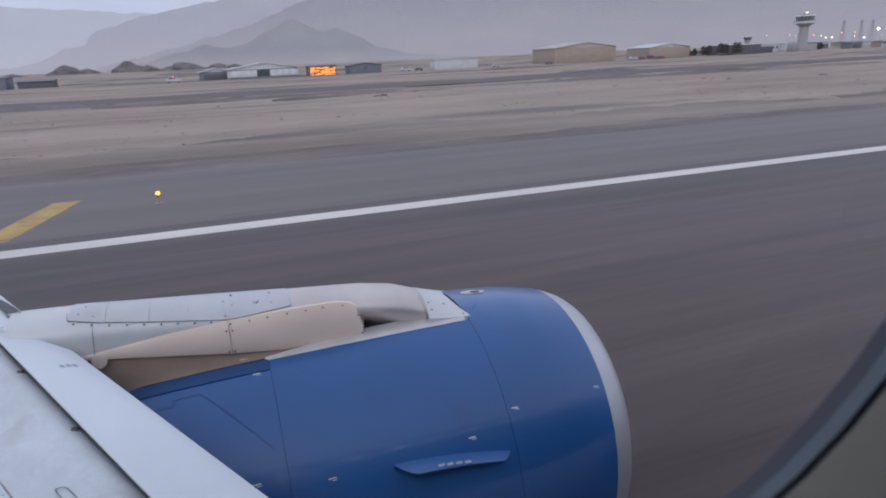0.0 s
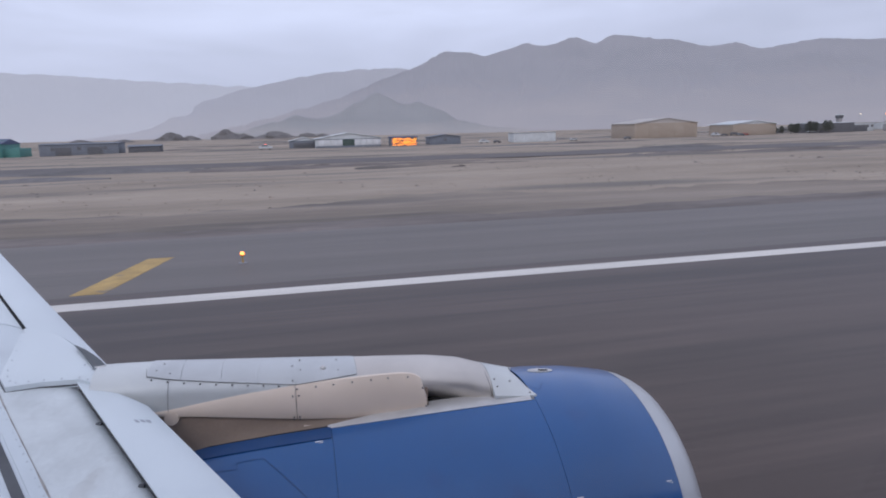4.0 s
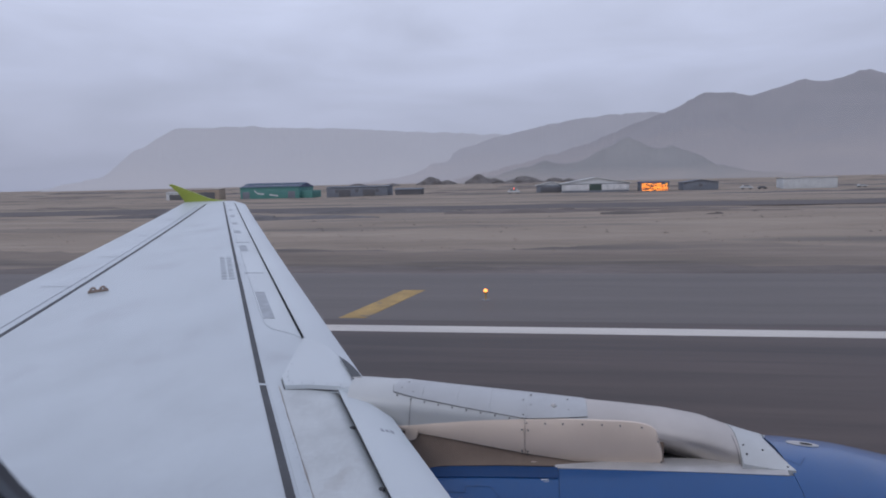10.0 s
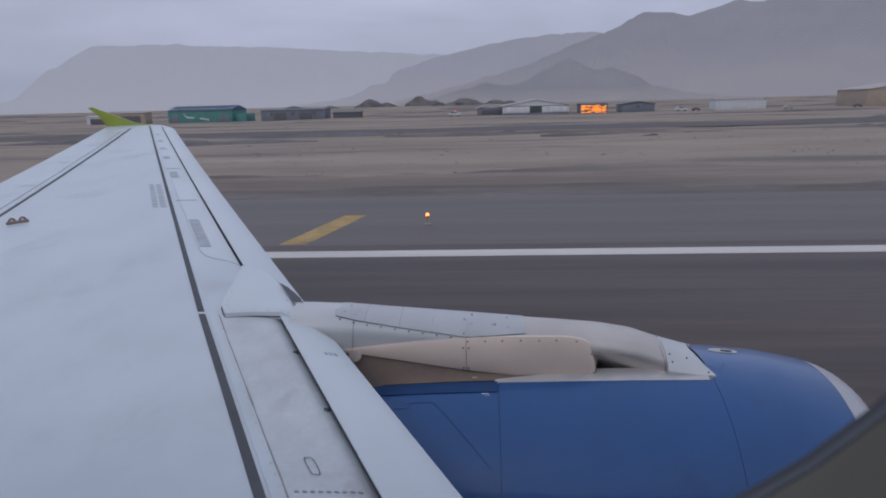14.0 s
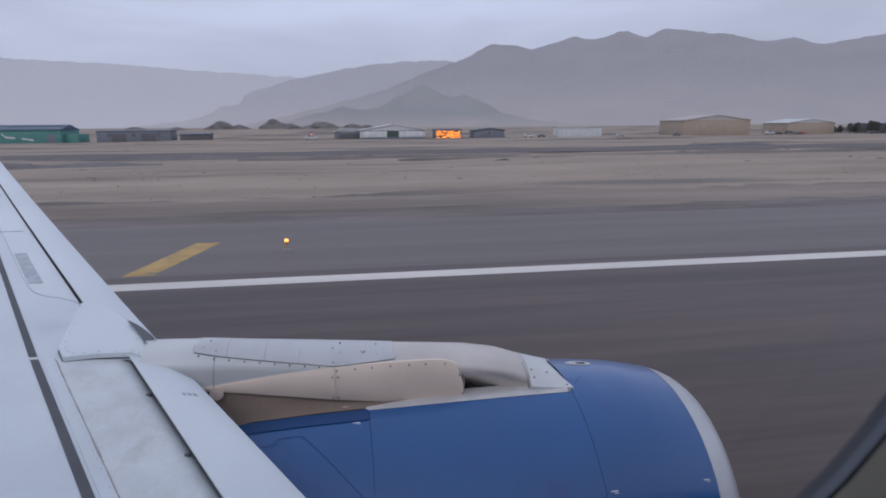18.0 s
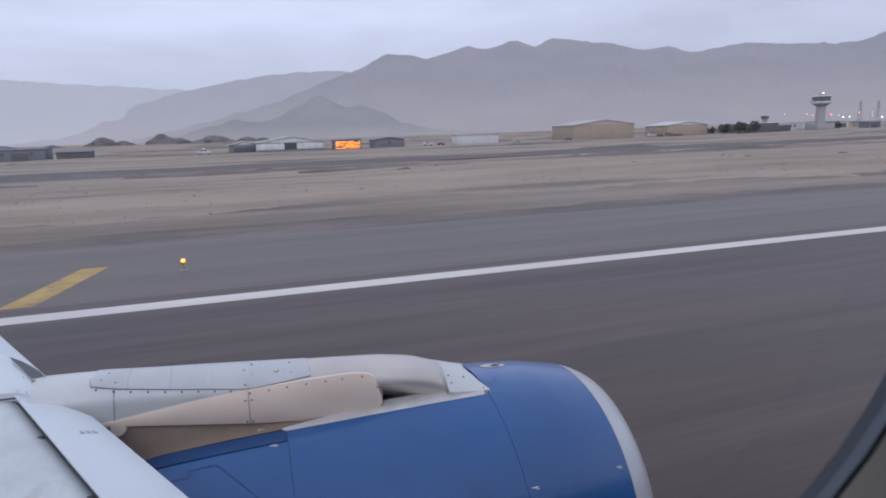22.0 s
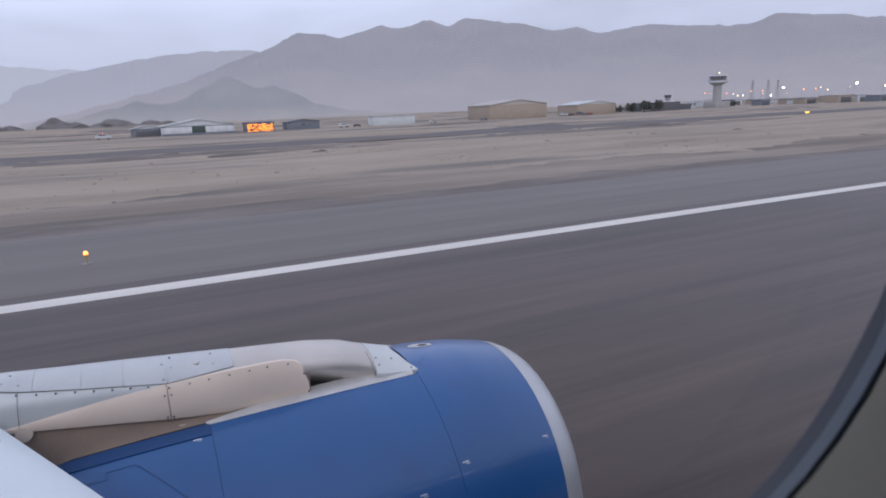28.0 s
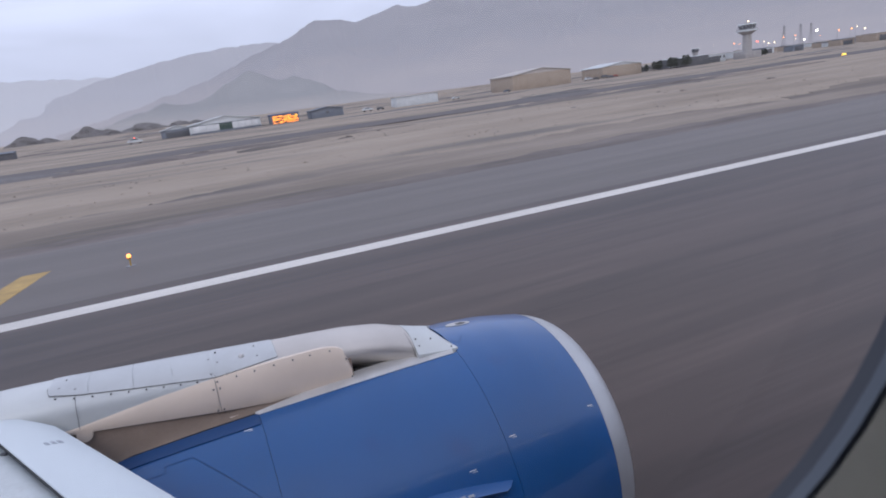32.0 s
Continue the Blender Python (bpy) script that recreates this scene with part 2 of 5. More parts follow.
GRAVEL = material("dark_gravel", (0.195, 0.172, 0.162), 0.95, 0, 0.3, 0.3, 3, 0.05, (0.3, 1, 1), spec=0.1)
# the last colour is haze, painted into each range as emission
RANGE = distant("haze_tinted_range", (0.130, 0.118, 0.122), (0.288, 0.299, 0.380), 0.75, 0.006)
FAR_RANGE = distant("haze_tinted_far_range", (0.16, 0.15, 0.16), (0.378, 0.398, 0.502), 0.90, 0.003)
MID_RANGE = distant("haze_tinted_middle_range", (0.145, 0.134, 0.140), (0.332, 0.347, 0.440), 0.82, 0.004)
FOOTHILL = distant("haze_tinted_foothill", (0.12, 0.116, 0.114), (0.268, 0.282, 0.348), 0.72, 0.012, 40.0)


def flat(name, colour, rough=0.7, metal=0.0):
    return material(name, colour, rough, metal, 0.4, 0.10, 6, 0.004)


GREEN = flat("green_cladding", (0.085, 0.245, 0.225))
NAVY = flat("navy_roof_cladding", (0.07, 0.09, 0.17))
SLATE = flat("slate_blue_cladding", (0.17, 0.19, 0.225))
PALE = flat("white_cladding", (0.55, 0.58, 0.60))
TAN = flat("tan_cladding", (0.36, 0.30, 0.245))
TANROOF = flat("pale_roof_sheet", (0.46, 0.43, 0.41))
DARK = flat("dark_opening", (0.115, 0.118, 0.13))
DARKGREEN = flat("dark_green_door", (0.055, 0.085, 0.075))
TENT = flat("white_panel_paint", (0.64, 0.66, 0.68))
CONCRETE = flat("tower_concrete", (0.35, 0.338, 0.335))
STEEL = flat("galvanised_steel", (0.22, 0.22, 0.235), 0.5, 0.4)
RED = flat("red_vehicle_paint", (0.38, 0.06, 0.05))
LEAF = material("dusty_foliage", (0.070, 0.078, 0.065), 0.9, 0, 0.5, 0.3, 3, 0.02)
BARK = flat("bark", (0.10, 0.08, 0.065))
LAMP = material("runway_lamp_glow", (0.9, 0.5, 0.2), 0.4, 0, 5, 0.0, 5, 0, emit=(1.0, 0.27, 0.045), strength=3)
ORANGE = material("orange_work_light", (0.9, 0.4, 0.1), 0.5, 0, 0.6, 0.3, 3, 0, emit=(1.0, 0.27, 0.035), strength=1.7)
WARM = material("street_light_glow", (0.9, 0.8, 0.6), 0.4, 0, 5, 0.0, 5, 0, emit=(1.0, 0.78, 0.52), strength=2.5)
FLOOD = material("white_floodlight_glow", (0.9, 0.9, 0.85), 0.4, 0, 5, 0.0, 5, 0, emit=(1.0, 0.95, 0.84), strength=6)
REDLAMP = material("red_beacon_glow", (0.9, 0.1, 0.05), 0.4, 0, 5, 0.0, 5, 0, emit=(1.0, 0.12, 0.06), strength=4)
SIGNAL = material("yellow_sign_glow", (0.8, 0.7, 0.1), 0.4, 0, 5, 0.0, 5, 0, emit=(1.0, 0.55, 0.08), strength=1.0)

# glow for unseen fill strips that brighten the window lining
CABIN_FILL = material("cabin_fill_glow", (0.8, 0.8, 0.8), 0.5, 0, 5, 0.0, 5, 0, emit=(1.0, 0.97, 0.94), strength=2.0)
GLASS = bpy.data.materials.new("window_pane_acrylic")
GLASS.use_nodes = True
gn, gl = GLASS.node_tree.nodes, GLASS.node_tree.links
gn.remove(gn["Principled BSDF"])
g_t, g_g, g_m = gn.new("ShaderNodeBsdfTransparent"), gn.new("ShaderNodeBsdfGlossy"), gn.new("ShaderNodeMixShader")
g_t.inputs[0].default_value = (0.985, 0.985, 0.99, 1)
g_g.inputs["Roughness"].default_value = 0.03
g_m.inputs[0].default_value = 0.035
gl.new(g_t.outputs[0], g_m.inputs[1])
gl.new(g_g.outputs[0], g_m.inputs[2])
gl.new(g_m.outputs[0], gn["Material Output"].inputs[0])


# ---------------------------------------------------------------- building helpers
def finish(name, bm, mat, parent=None, label="", smooth=True):
    me = bpy.data.meshes.new(name)
    bmesh.ops.recalc_face_normals(bm, faces=bm.faces)
    bm.to_mesh(me)
    bm.free()
    me.materials.append(mat)
    if smooth:
        me.shade_smooth()
        me.set_sharp_from_angle(angle=radians(35))
    ob = new(name, me)
    if parent:
        ob.parent = parent
    if label:
        ob["label"] = label
    return ob


def part(name, bm, mat, parent, label="", smooth=True):
    return finish(name, bm, mat, parent, label, smooth)


def shared(name, me, parent, m=None):
    ob = new(name, me)
    ob.parent = parent
    if m is not None:
        ob.matrix_local = m
    return ob


def box(x0, x1, y0, y1, z0, z1, bevel=0.0, bm=None):
    bm = bm or bmesh.new()
    c = bmesh.ops.create_cube(bm, size=1)["verts"]
    for v in c:
        v.co = Vector(((x0 + x1) / 2 + v.co.x * (x1 - x0), (y0 + y1) / 2 + v.co.y * (y1 - y0), (z0 + z1) / 2 + v.co.z * (z1 - z0)))
    if bevel:
        es = list({e for v in c for e in v.link_edges})
        bmesh.ops.bevel(bm, geom=es, offset=bevel, segments=2, affect="EDGES", profile=0.5)
    return bm


def tube(p, q, r0, r1=None, sides=10, bm=None):
    bm = bm or bmesh.new()
    p, q = Vector(p), Vector(q)
    m = Matrix.Translation((p + q) / 2) @ (q - p).to_track_quat("Z", "Y").to_matrix().to_4x4()
    bmesh.ops.create_cone(bm, cap_ends=True, segments=sides, radius1=r0, radius2=r0 if r1 is None else r1, depth=(q - p).length, matrix=m)
    return bm


def loft(rings, closed=True, caps=True, bm=None):
    """A skin through rings of points."""
    bm = bm or bmesh.new()
    vs = [[bm.verts.new(p) for p in r] for r in rings]
    k = len(rings[0])
    for a, b in zip(vs, vs[1:]):
        for i in range(k if closed else k - 1):
            j = (i + 1) % k
            bm.faces.new((a[i], a[j], b[j], b[i]))
    if caps and closed:
        bm.faces.new(vs[0])
        bm.faces.new(list(reversed(vs[-1])))
    return bm


def slab(points, thick, way, bm=None):
    """A plate: an outline in space, thickened along a direction."""
    bm = bm or bmesh.new()
    way = Vector(way).normalized() * thick
    a = [bm.verts.new(Vector(p)) for p in points]
    b = [bm.verts.new(Vector(p) + way) for p in points]
    bm.faces.new(a)
    bm.faces.new(list(reversed(b)))
    for i in range(len(a)):
        j = (i + 1) % len(a)
        bm.faces.new((a[i], a[j], b[j], b[i]))
    return bm


def lerp_table(table, x):
    if x <= table[0][0]:
        return table[0][1]
    for (x0, y0), (x1, y1) in zip(table, table[1:]):
        if x <= x1:
            return y0 + (y1 - y0) * (x - x0) / (x1 - x0)
    return table[-1][1]


def root(name, label, category, group="", at=(0, 0, 0)):
    ob = new(name)
    ob.location = at
    return tagged(ob, label, category, group)


# ================================================================ THE AEROPLANE
plane = root("airliner", "grey-winged airliner with blue engine standing on the runway", "aeroplane")

# ---------------------------------------------------------------- wing
TIP = 14.5


def x_le(y):
    return -1.235 - 0.575 * (y - 4.41) + 0.014 * max(0.0, 4.2 - y)


def x_te(y):
    return -6.73 - 0.29 * (y - 8.1) if y > 4.9 else -5.80


def z_up(y):
    return 2.8 + 0.0875 * y + 0.0016 * max(y - 4, 0) ** 2


def slat_len(y):
    return 0.385 - 0.05 * (y - 2.3) if y < 4.3 else 0.362 - 0.0063 * y


def top(y, s, lift=0.0):
    """A point on the upper skin, s metres behind the leading edge."""
    chord = x_le(y) - x_te(y)
    droop = 0.085 * max(0.0, 1 - s / 0.40) ** 2.4 + 0.05 * max(0.0, s / chord - 0.55) ** 1.5
    return Vector((x_le(y) - s, y, z_up(y) - droop + lift))


def wing_ring(y, front):
    chord = x_le(y) - x_te(y)
    thick = 0.115 * chord
    upper = [top(y, front + (chord - front) * f) for f in (0, 0.02, 0.05, 0.1, 0.18, 0.3, 0.45, 0.6, 0.75, 0.9, 1.0)]
    upper[0].z -= 0.05
    upper[1].z -= 0.012
    lower = []
    for f in (1.0, 0.8, 0.6, 0.4, 0.2, 0.08, 0.02):
        p = top(y, front + (chord - front) * f)
        lower.append(Vector((p.x, y, p.z - 0.03 - thick * (1 - f) ** 0.6 * min(1, f * 6 + 0.35))))
    return upper + lower


ys = [-0.55 + (TIP + 0.55) * (i / 46) for i in range(47)]
rings = [wing_ring(y, slat_len(y) - 0.02 if y < 4.12 else 0.16) for y in ys]
last = [p.copy() for p in rings[-1]]
for sgap, w in ((0.06, 0.75), (0.10, 0.35)):
    c = sum(last, Vector()) / len(last)
    rings.append([Vector((c.x + (p.x - c.x) * (0.97 if w > 0.5 else 0.9), TIP + sgap, c.z + (p.z - c.z) * w)) for p in last])
wing = part("wing", loft(rings), WING, plane, "pale grey painted swept wing with rows of panels")


def slat_piece(y0, y1, slant=0.0, n=14, start=0.0):
    """A slat shell; slant cuts back its outer end towards the nose, start its inner end."""
    rr = []
    for i in range(n + 1):
        y = y0 + (y1 - y0) * i / n
        L = slat_len(y)
        prof = []
        for f in (1.0, 0.85, 0.65, 0.45, 0.28, 0.14, 0.05, 0.0):
            yy = y - slant * (1 - f) * (i / n) ** 3 + start * min(f, 0.47) * (1 - i / n) ** 4
            prof.append(top(yy, L * f, 0.036))
        nose = prof[-1]
        under = [nose + Vector((-0.005, 0, -0.06)), nose + Vector((-0.04, 0, -0.13)), nose + Vector((-0.12, 0, -0.17))]
        inner = [prof[2] + Vector((0, 0, -0.05)), prof[0] + Vector((0.0, 0, -0.010))]
        rr.append(prof + under + inner)
    return rr


part("slat", loft(slat_piece(-0.40, 4.10, 0.26, 18)), SLAT, wing, "pale grey extended slat inboard of the engine")
for a, b in ((4.27, 7.3), (7.304, 9.6), (9.604, 11.9), (11.904, 14.15)):
    rr = slat_piece(a, b, 0.0, 22, 1.4 if a < 5 else 0.0)
    part("slat", loft(rr), SLAT, wing, "pale grey extended slat")
    if a < 5:
        # dark plate: the shade inside the open end is put into its colour
        rim = [(-1.489, 4.576, 3.277), (-1.403, 4.483, 3.269), (-1.318, 4.372, 3.259), (-1.253, 4.276, 3.25), (-1.196, 4.173, 3.241), (-1.223, 4.152, 3.239), (-1.261, 4.172, 3.241), (-1.366, 4.36, 3.258)]
        end = part("slat_end", slab(rim, 0.012, (0.3, 0.85, -0.4)), SLATEND, wing, "dark plate painting the shade inside the open slat end", False)
        part("end_rib", tube(rim[4], rim[6], 0.010, 0.006, 8), LIP, end)


def ribbon(y0, y1, s0, s1, lift, n=20):
    """A thin strip lying on the upper skin between two distances behind the leading edge."""
    bm = bmesh.new()
    prev = None
    for i in range(n + 1):
        y = y0 + (y1 - y0) * i / n
        a, b = top(y, s0(y), lift), top(y, s1(y), lift)
        lo = (Vector(a) + Vector((0, 0, -0.02)), Vector(b) + Vector((0, 0, -0.02)))
        row = [bm.verts.new(p) for p in (a, b, lo[1], lo[0])]
        if prev:
            for k in range(4):
                bm.faces.new((prev[k], prev[(k + 1) % 4], row[(k + 1) % 4], row[k]))
        else:
            bm.faces.new(row)
        prev = row
    bm.faces.new(list(reversed(prev)))
    return bm


def s_stripe(y):
    return 0.950 - 0.028 * y


for a, b in ((-0.35, 4.17), (4.215, 14.3)):
    part("dark_stripe", ribbon(a, b, lambda y: s_stripe(y) - 0.026 + 0.0006 * y, lambda y: s_stripe(y) + 0.030 - 0.0009 * y, 0.004),
         STRIPE, wing, "dark grey sealant stripe along the span")
part("leading_panel", ribbon(-0.35, 4.16, lambda y: slat_len(y) + 0.11, lambda y: s_stripe(y) - 0.075, 0.003), LEADING, wing,
     "worn pale fixed leading panel with scuffs")
part("edge_strip", ribbon(-0.35, 4.16, lambda y: s_stripe(y) - 0.115, lambda y: s_stripe(y) - 0.045, 0.0045), WING, wing)
part("strip_seam", ribbon(-0.35, 4.16, lambda y: s_stripe(y) - 0.122 + 0.004 * noise.noise((y * 7, 0.3, 1.0)), lambda y: s_stripe(y) - 0.114 + 0.005 * noise.noise((y * 9, 2.3, 1.0)), 0.0055, 160), GRIME, wing, "thin brown sealant seam")


# the panel's front rolls down into the gap behind the slat
cove = []
for k in range(61):
    y = -0.35 + 4.51 * k / 60
    line = [top(y, slat_len(y) + d, z) for d, z in ((0.112, 0.003), (0.09, 0.0025), (0.07, 0.0010), (0.05, -0.003), (0.03, -0.008), (0.012, -0.014), (-0.005, -0.022), (-0.019, -0.034))]
    cove.append(line + [p - Vector((0, 0, 0.012)) for p in reversed(line)])
part("panel_cove", loft(cove), LEADING, wing, "panel front curving down behind the slat")
# dark ribbon under the slat's rear edge paints the crease shade
part("gap_shadow", ribbon(-0.35, 4.12, lambda y: slat_len(y) - 0.026, lambda y: slat_len(y) - 0.012, -0.024), SLATEND, wing, "dark strip painting the shade in the inboard slat gap")
# fixed panel outboard of the engine, with a rounded inner end
INNER_END = [(5.17, 0.338), (5.25, 0.385), (5.307, 0.433), (5.35, 0.50), (5.397, 0.565), (5.45, 0.605), (5.524, 0.628), (5.65, 0.640), (5.8, 0.645), (14.1, 0.50)]
part("outboard_panel", ribbon(5.17, 14.1, lambda y: slat_len(y) + 0.01, lambda y: lerp_table(INNER_END, y), 0.0035, 120), SLAT, wing, "paler fixed panel behind the outboard slats")
part("panel_seam", ribbon(5.19, 9.0, lambda y: lerp_table(INNER_END, y) - 0.001, lambda y: lerp_table(INNER_END, y) + 0.003, 0.005, 160), FAINT, wing, "thin grey joint of the panel")
# black strip on the skin paints the shade between slats and panel
part("slat_gap_shade", ribbon(4.98, 14.1, lambda y: slat_len(y) - 0.03, lambda y: slat_len(y) + 0.022 - 0.001 * y, 0.006), SHADOWGAP, wing, "dark strip painting the shade in the outboard slat gaps")


def s_aft(y):
    return x_le(y) + 5.37 + 0.315 * (y - 6.4)


part("spoiler_gap", ribbon(2.6, 14.0, lambda y: s_aft(y) - 0.025, lambda y: s_aft(y) + 0.025, 0.004), STRIPE, wing, "dark gap in front of the spoilers")
part("flap_gap", ribbon(4.9, 13.6, lambda y: s_aft(y) + 0.13, lambda y: s_aft(y) + 0.142, 0.004), INK, wing)
for y in (6.9, 8.6, 10.3, 12.0):
    part("spoiler_joint", ribbon(y, y + 0.015, lambda q: s_aft(q) + 0.15, lambda q: s_aft(q) + 0.75 - 0.03 * q, 0.004, 1), FAINT, wing)

def f1_span(y):
    return s_stripe(y) - slat_len(y) - 0.10


for y, w, f0, f1 in ((5.72, 0.95, 0.30, 0.62), (7.55, 0.025, 0.1, 0.9), (8.9, 0.42, 0.20, 0.62), (9.55, 0.035, 0.1, 0.9), (10.4, 0.22, 0.15, 0.6), (11.3, 0.16, 0.15, 0.6), (12.1, 0.24, 0.15, 0.6), (13.0, 0.14, 0.15, 0.55)):
    part("track_cover", ribbon(y, y + w, lambda q, f=f0: s_stripe(q) - 0.05 - f1_span(q) * f, lambda q, f=f1: s_stripe(q) - 0.05 - f1_span(q) * f, 0.0075, 16), FAINT, wing,
         "grey slat track cover plate")
for col in range(2):
    for row in range(9):
        y = 7.25 + row * 0.145
        part("stencil_bar", ribbon(y, y + 0.095, lambda q, c=col: s_stripe(q) + 0.065 + c * 0.10, lambda q, c=col: s_stripe(q) + 0.135 + c * 0.10, 0.004, 1), FAINT, wing)
# small access panel outline and row of fasteners on the leading panel
for i in range(44):
    y = 0.75 + i * 0.077
    bm = bmesh.new()
    bmesh.ops.create_cone(bm, cap_ends=True, segments=8, radius1=0.0036, radius2=0.003, depth=0.003, matrix=Matrix.Translation(top(y, s_stripe(y) - 0.098, 0.0055)))
    part("rivet", bm, INK, wing)
oval = [top(2.5 + 0.062 * math.copysign(abs(math.sin(a)) ** 0.5, math.sin(a)), 0.60 + 0.024 * math.copysign(abs(math.cos(a)) ** 0.5, math.cos(a)), 0.008) for a in np.linspace(0, 2 * math.pi, 20, endpoint=False)]
inner_oval = [top(2.5 + 0.058 * math.copysign(abs(math.sin(a)) ** 0.5, math.sin(a)), 0.60 + 0.020 * math.copysign(abs(math.cos(a)) ** 0.5, math.cos(a)), 0.008) for a in np.linspace(0, 2 * math.pi, 20, endpoint=False)]
bm = bmesh.new()
va, vb = [bm.verts.new(p) for p in oval], [bm.verts.new(p) for p in inner_oval]
for i in range(20):
    bm.faces.new((va[i], va[(i + 1) % 20], vb[(i + 1) % 20], vb[i]))
part("access_panel_seam", bm, RIVET, wing)
for k in range(3):
    y = 3.56 - 0.01 * k
    part("stencil_mark", ribbon(y, y + 0.03, lambda q, k=k: 0.085 + 0.034 * k, lambda q, k=k: 0.107 + 0.032 * k, 0.038, 1), INK, wing)

for row in range(2):
    for k in range(9):
        s0 = 0.44 + 0.034 * k
        part("fastener_dash", ribbon(2.33 - 0.05 * row, 2.338 - 0.05 * row, lambda q, a=s0: a, lambda q, a=s0: a + 0.018, 0.0085, 1), INK, wing)

# small brackets showing in the slat gap
for y in (3.62, 2.98):
    p = top(y, slat_len(y) + 0.012, -0.018)
    part("gap_bracket", box(p.x - 0.016, p.x + 0.014, y - 0.014, y + 0.016, p.z - 0.02, p.z + 0.012, 0.004), STRIPE, wing)

# hoist fitting on the upper skin
base = top(6.66, x_le(6.66) + 5.10)
bm = bmesh.new()
way = Vector((0.78, 0.62, 0.05)) * 0.68
tube(base - way * 0.16 + Vector((0, 0, 0.012)), base + way * 0.16 + Vector((0, 0, 0.012)), 0.018, 0.018, 8, bm)
for d in (-0.075, 0.075):
    arc = [base + way * (d + 0.045 * math.cos(t)) + Vector((0, 0, 0.012 + 0.045 * math.sin(t))) for t in np.linspace(0, math.pi, 9)]
    for p, q in zip(arc, arc[1:]):
        tube(p, q, 0.013, 0.013, 6, bm)
part("hoist_fitting", bm, BROWN, wing, "small rusty orange twin lug fitting")

# wing tip fence
fence_out = [(-7.55, 0.00), (-7.95, 0.06), (-8.92, 0.43), (-9.02, 0.42), (-8.78, 0.22), (-8.62, 0.0), (-8.85, -0.3), (-8.95, -0.55), (-8.80, -0.55), (-8.1, -0.12)]
part("wingtip_fence", slab([(x, TIP + 0.03, z_up(TIP) + z) for x, z in fence_out], 0.05, (0, 1, 0)), FENCE, wing, "lime green swept wingtip fence", False)

# fairing where the pylon meets the wing
COVER_REAR = [(5.104, -1.982, 0.030), (4.666, -1.902, 0.030), (4.268, -1.824, 0.035), (4.107, -1.735, 0.035), (4.12, -1.552, 0.040), (4.084, -1.325, 0.050), (4.013, -1.217, 0.045), (3.984, -1.147, 0.030)]
COVER_FRONT = [(5.007, -1.819, 0.035), (4.873, -1.677, 0.040), (4.657, -1.524, 0.050), (4.48, -1.425, 0.055), (4.304, -1.329, 0.060), (4.19, -1.268, 0.060), (4.083, -1.212, 0.060), (3.992, -1.143, 0.032)]


def cover_point(u, v, lift=0.0):
    k = u * (len(COVER_REAR) - 1)
    i = min(int(k), len(COVER_REAR) - 2)
    a = Vector(COVER_REAR[i]).lerp(Vector(COVER_REAR[i + 1]), k - i)
    b = Vector(COVER_FRONT[i]).lerp(Vector(COVER_FRONT[i + 1]), k - i)
    y, x, d = a.lerp(b, v)
    return Vector((x, y, z_up(y) + d + 0.008 * math.sin(math.pi * v) + lift))


rr = []
for i in range(36):
    row = [cover_point(i / 35, v / 8) for v in range(9)]
    rr.append(row + [p - Vector((0, 0, 0.05)) for p in reversed(row)])
part("pylon_cover", loft(rr), SLAT, wing, "raised pale cover plate over the pylon root")
bm = bmesh.new()
for i in range(60):
    u, w = 0.02 + 0.90 * i / 60, 0.02 + 0.90 * (i + 1) / 60
    out = Vector((-0.007, -0.002, -0.030))
    a, b = cover_point(u, 0), cover_point(w, 0)
    slab([a + out, b + out, b + Vector((0.001, 0, -0.030)), a + Vector((0.001, 0, -0.030))], 0.01, (0, 0, -1), bm)
part("cover_seam", bm, STRIPE, wing, "dark joint round the cover plate")
for u, v in ((0.03, 0.10), (0.09, 0.10), (0.15, 0.10), (0.21, 0.09), (0.27, 0.09), (0.33, 0.08), (0.39, 0.08), (0.44, 0.10), (0.50, 0.09), (0.57, 0.09), (0.64, 0.09), (0.71, 0.10), (0.78, 0.12), (0.60, 0.88), (0.72, 0.88)):
    bm = bmesh.new()
    bmesh.ops.create_cone(bm, cap_ends=True, segments=8, radius1=0.0055, radius2=0.004, depth=0.004, matrix=Matrix.Translation(cover_point(u, v, 0.002)))
    part("rivet", bm, INK, wing)

# ---------------------------------------------------------------- engine
AY, AZ = 4.15, 1.674
PROFILE = [(-1.05, 1.02), (-0.6, 1.118), (-0.2, 1.142), (0.2, 1.156), (0.6, 1.166), (1.0, 1.174), (1.5, 1.178), (1.7, 1.172), (2.0, 1.145), (2.2, 1.108), (2.32, 1.082), (2.42, 1.050), (2.49, 1.018), (2.54, 0.985), (2.57, 0.945)]


def raked(x, z):
    """The inlet's plane leans back towards its lower lip."""
    return x - 0.068 * max(0.0, AZ + 1.10 - z) ** 1.3 * max(0.0, (x - 1.53) / 1.05)


def nac(x, a, grow=0.0):
    """A point on the nacelle; a in degrees from the top, positive towards the cabin."""
    r = lerp_table(PROFILE, x) + grow
    z = AZ + r * math.cos(radians(a))
    return Vector((raked(x, z), AY - r * math.sin(radians(a)), z))


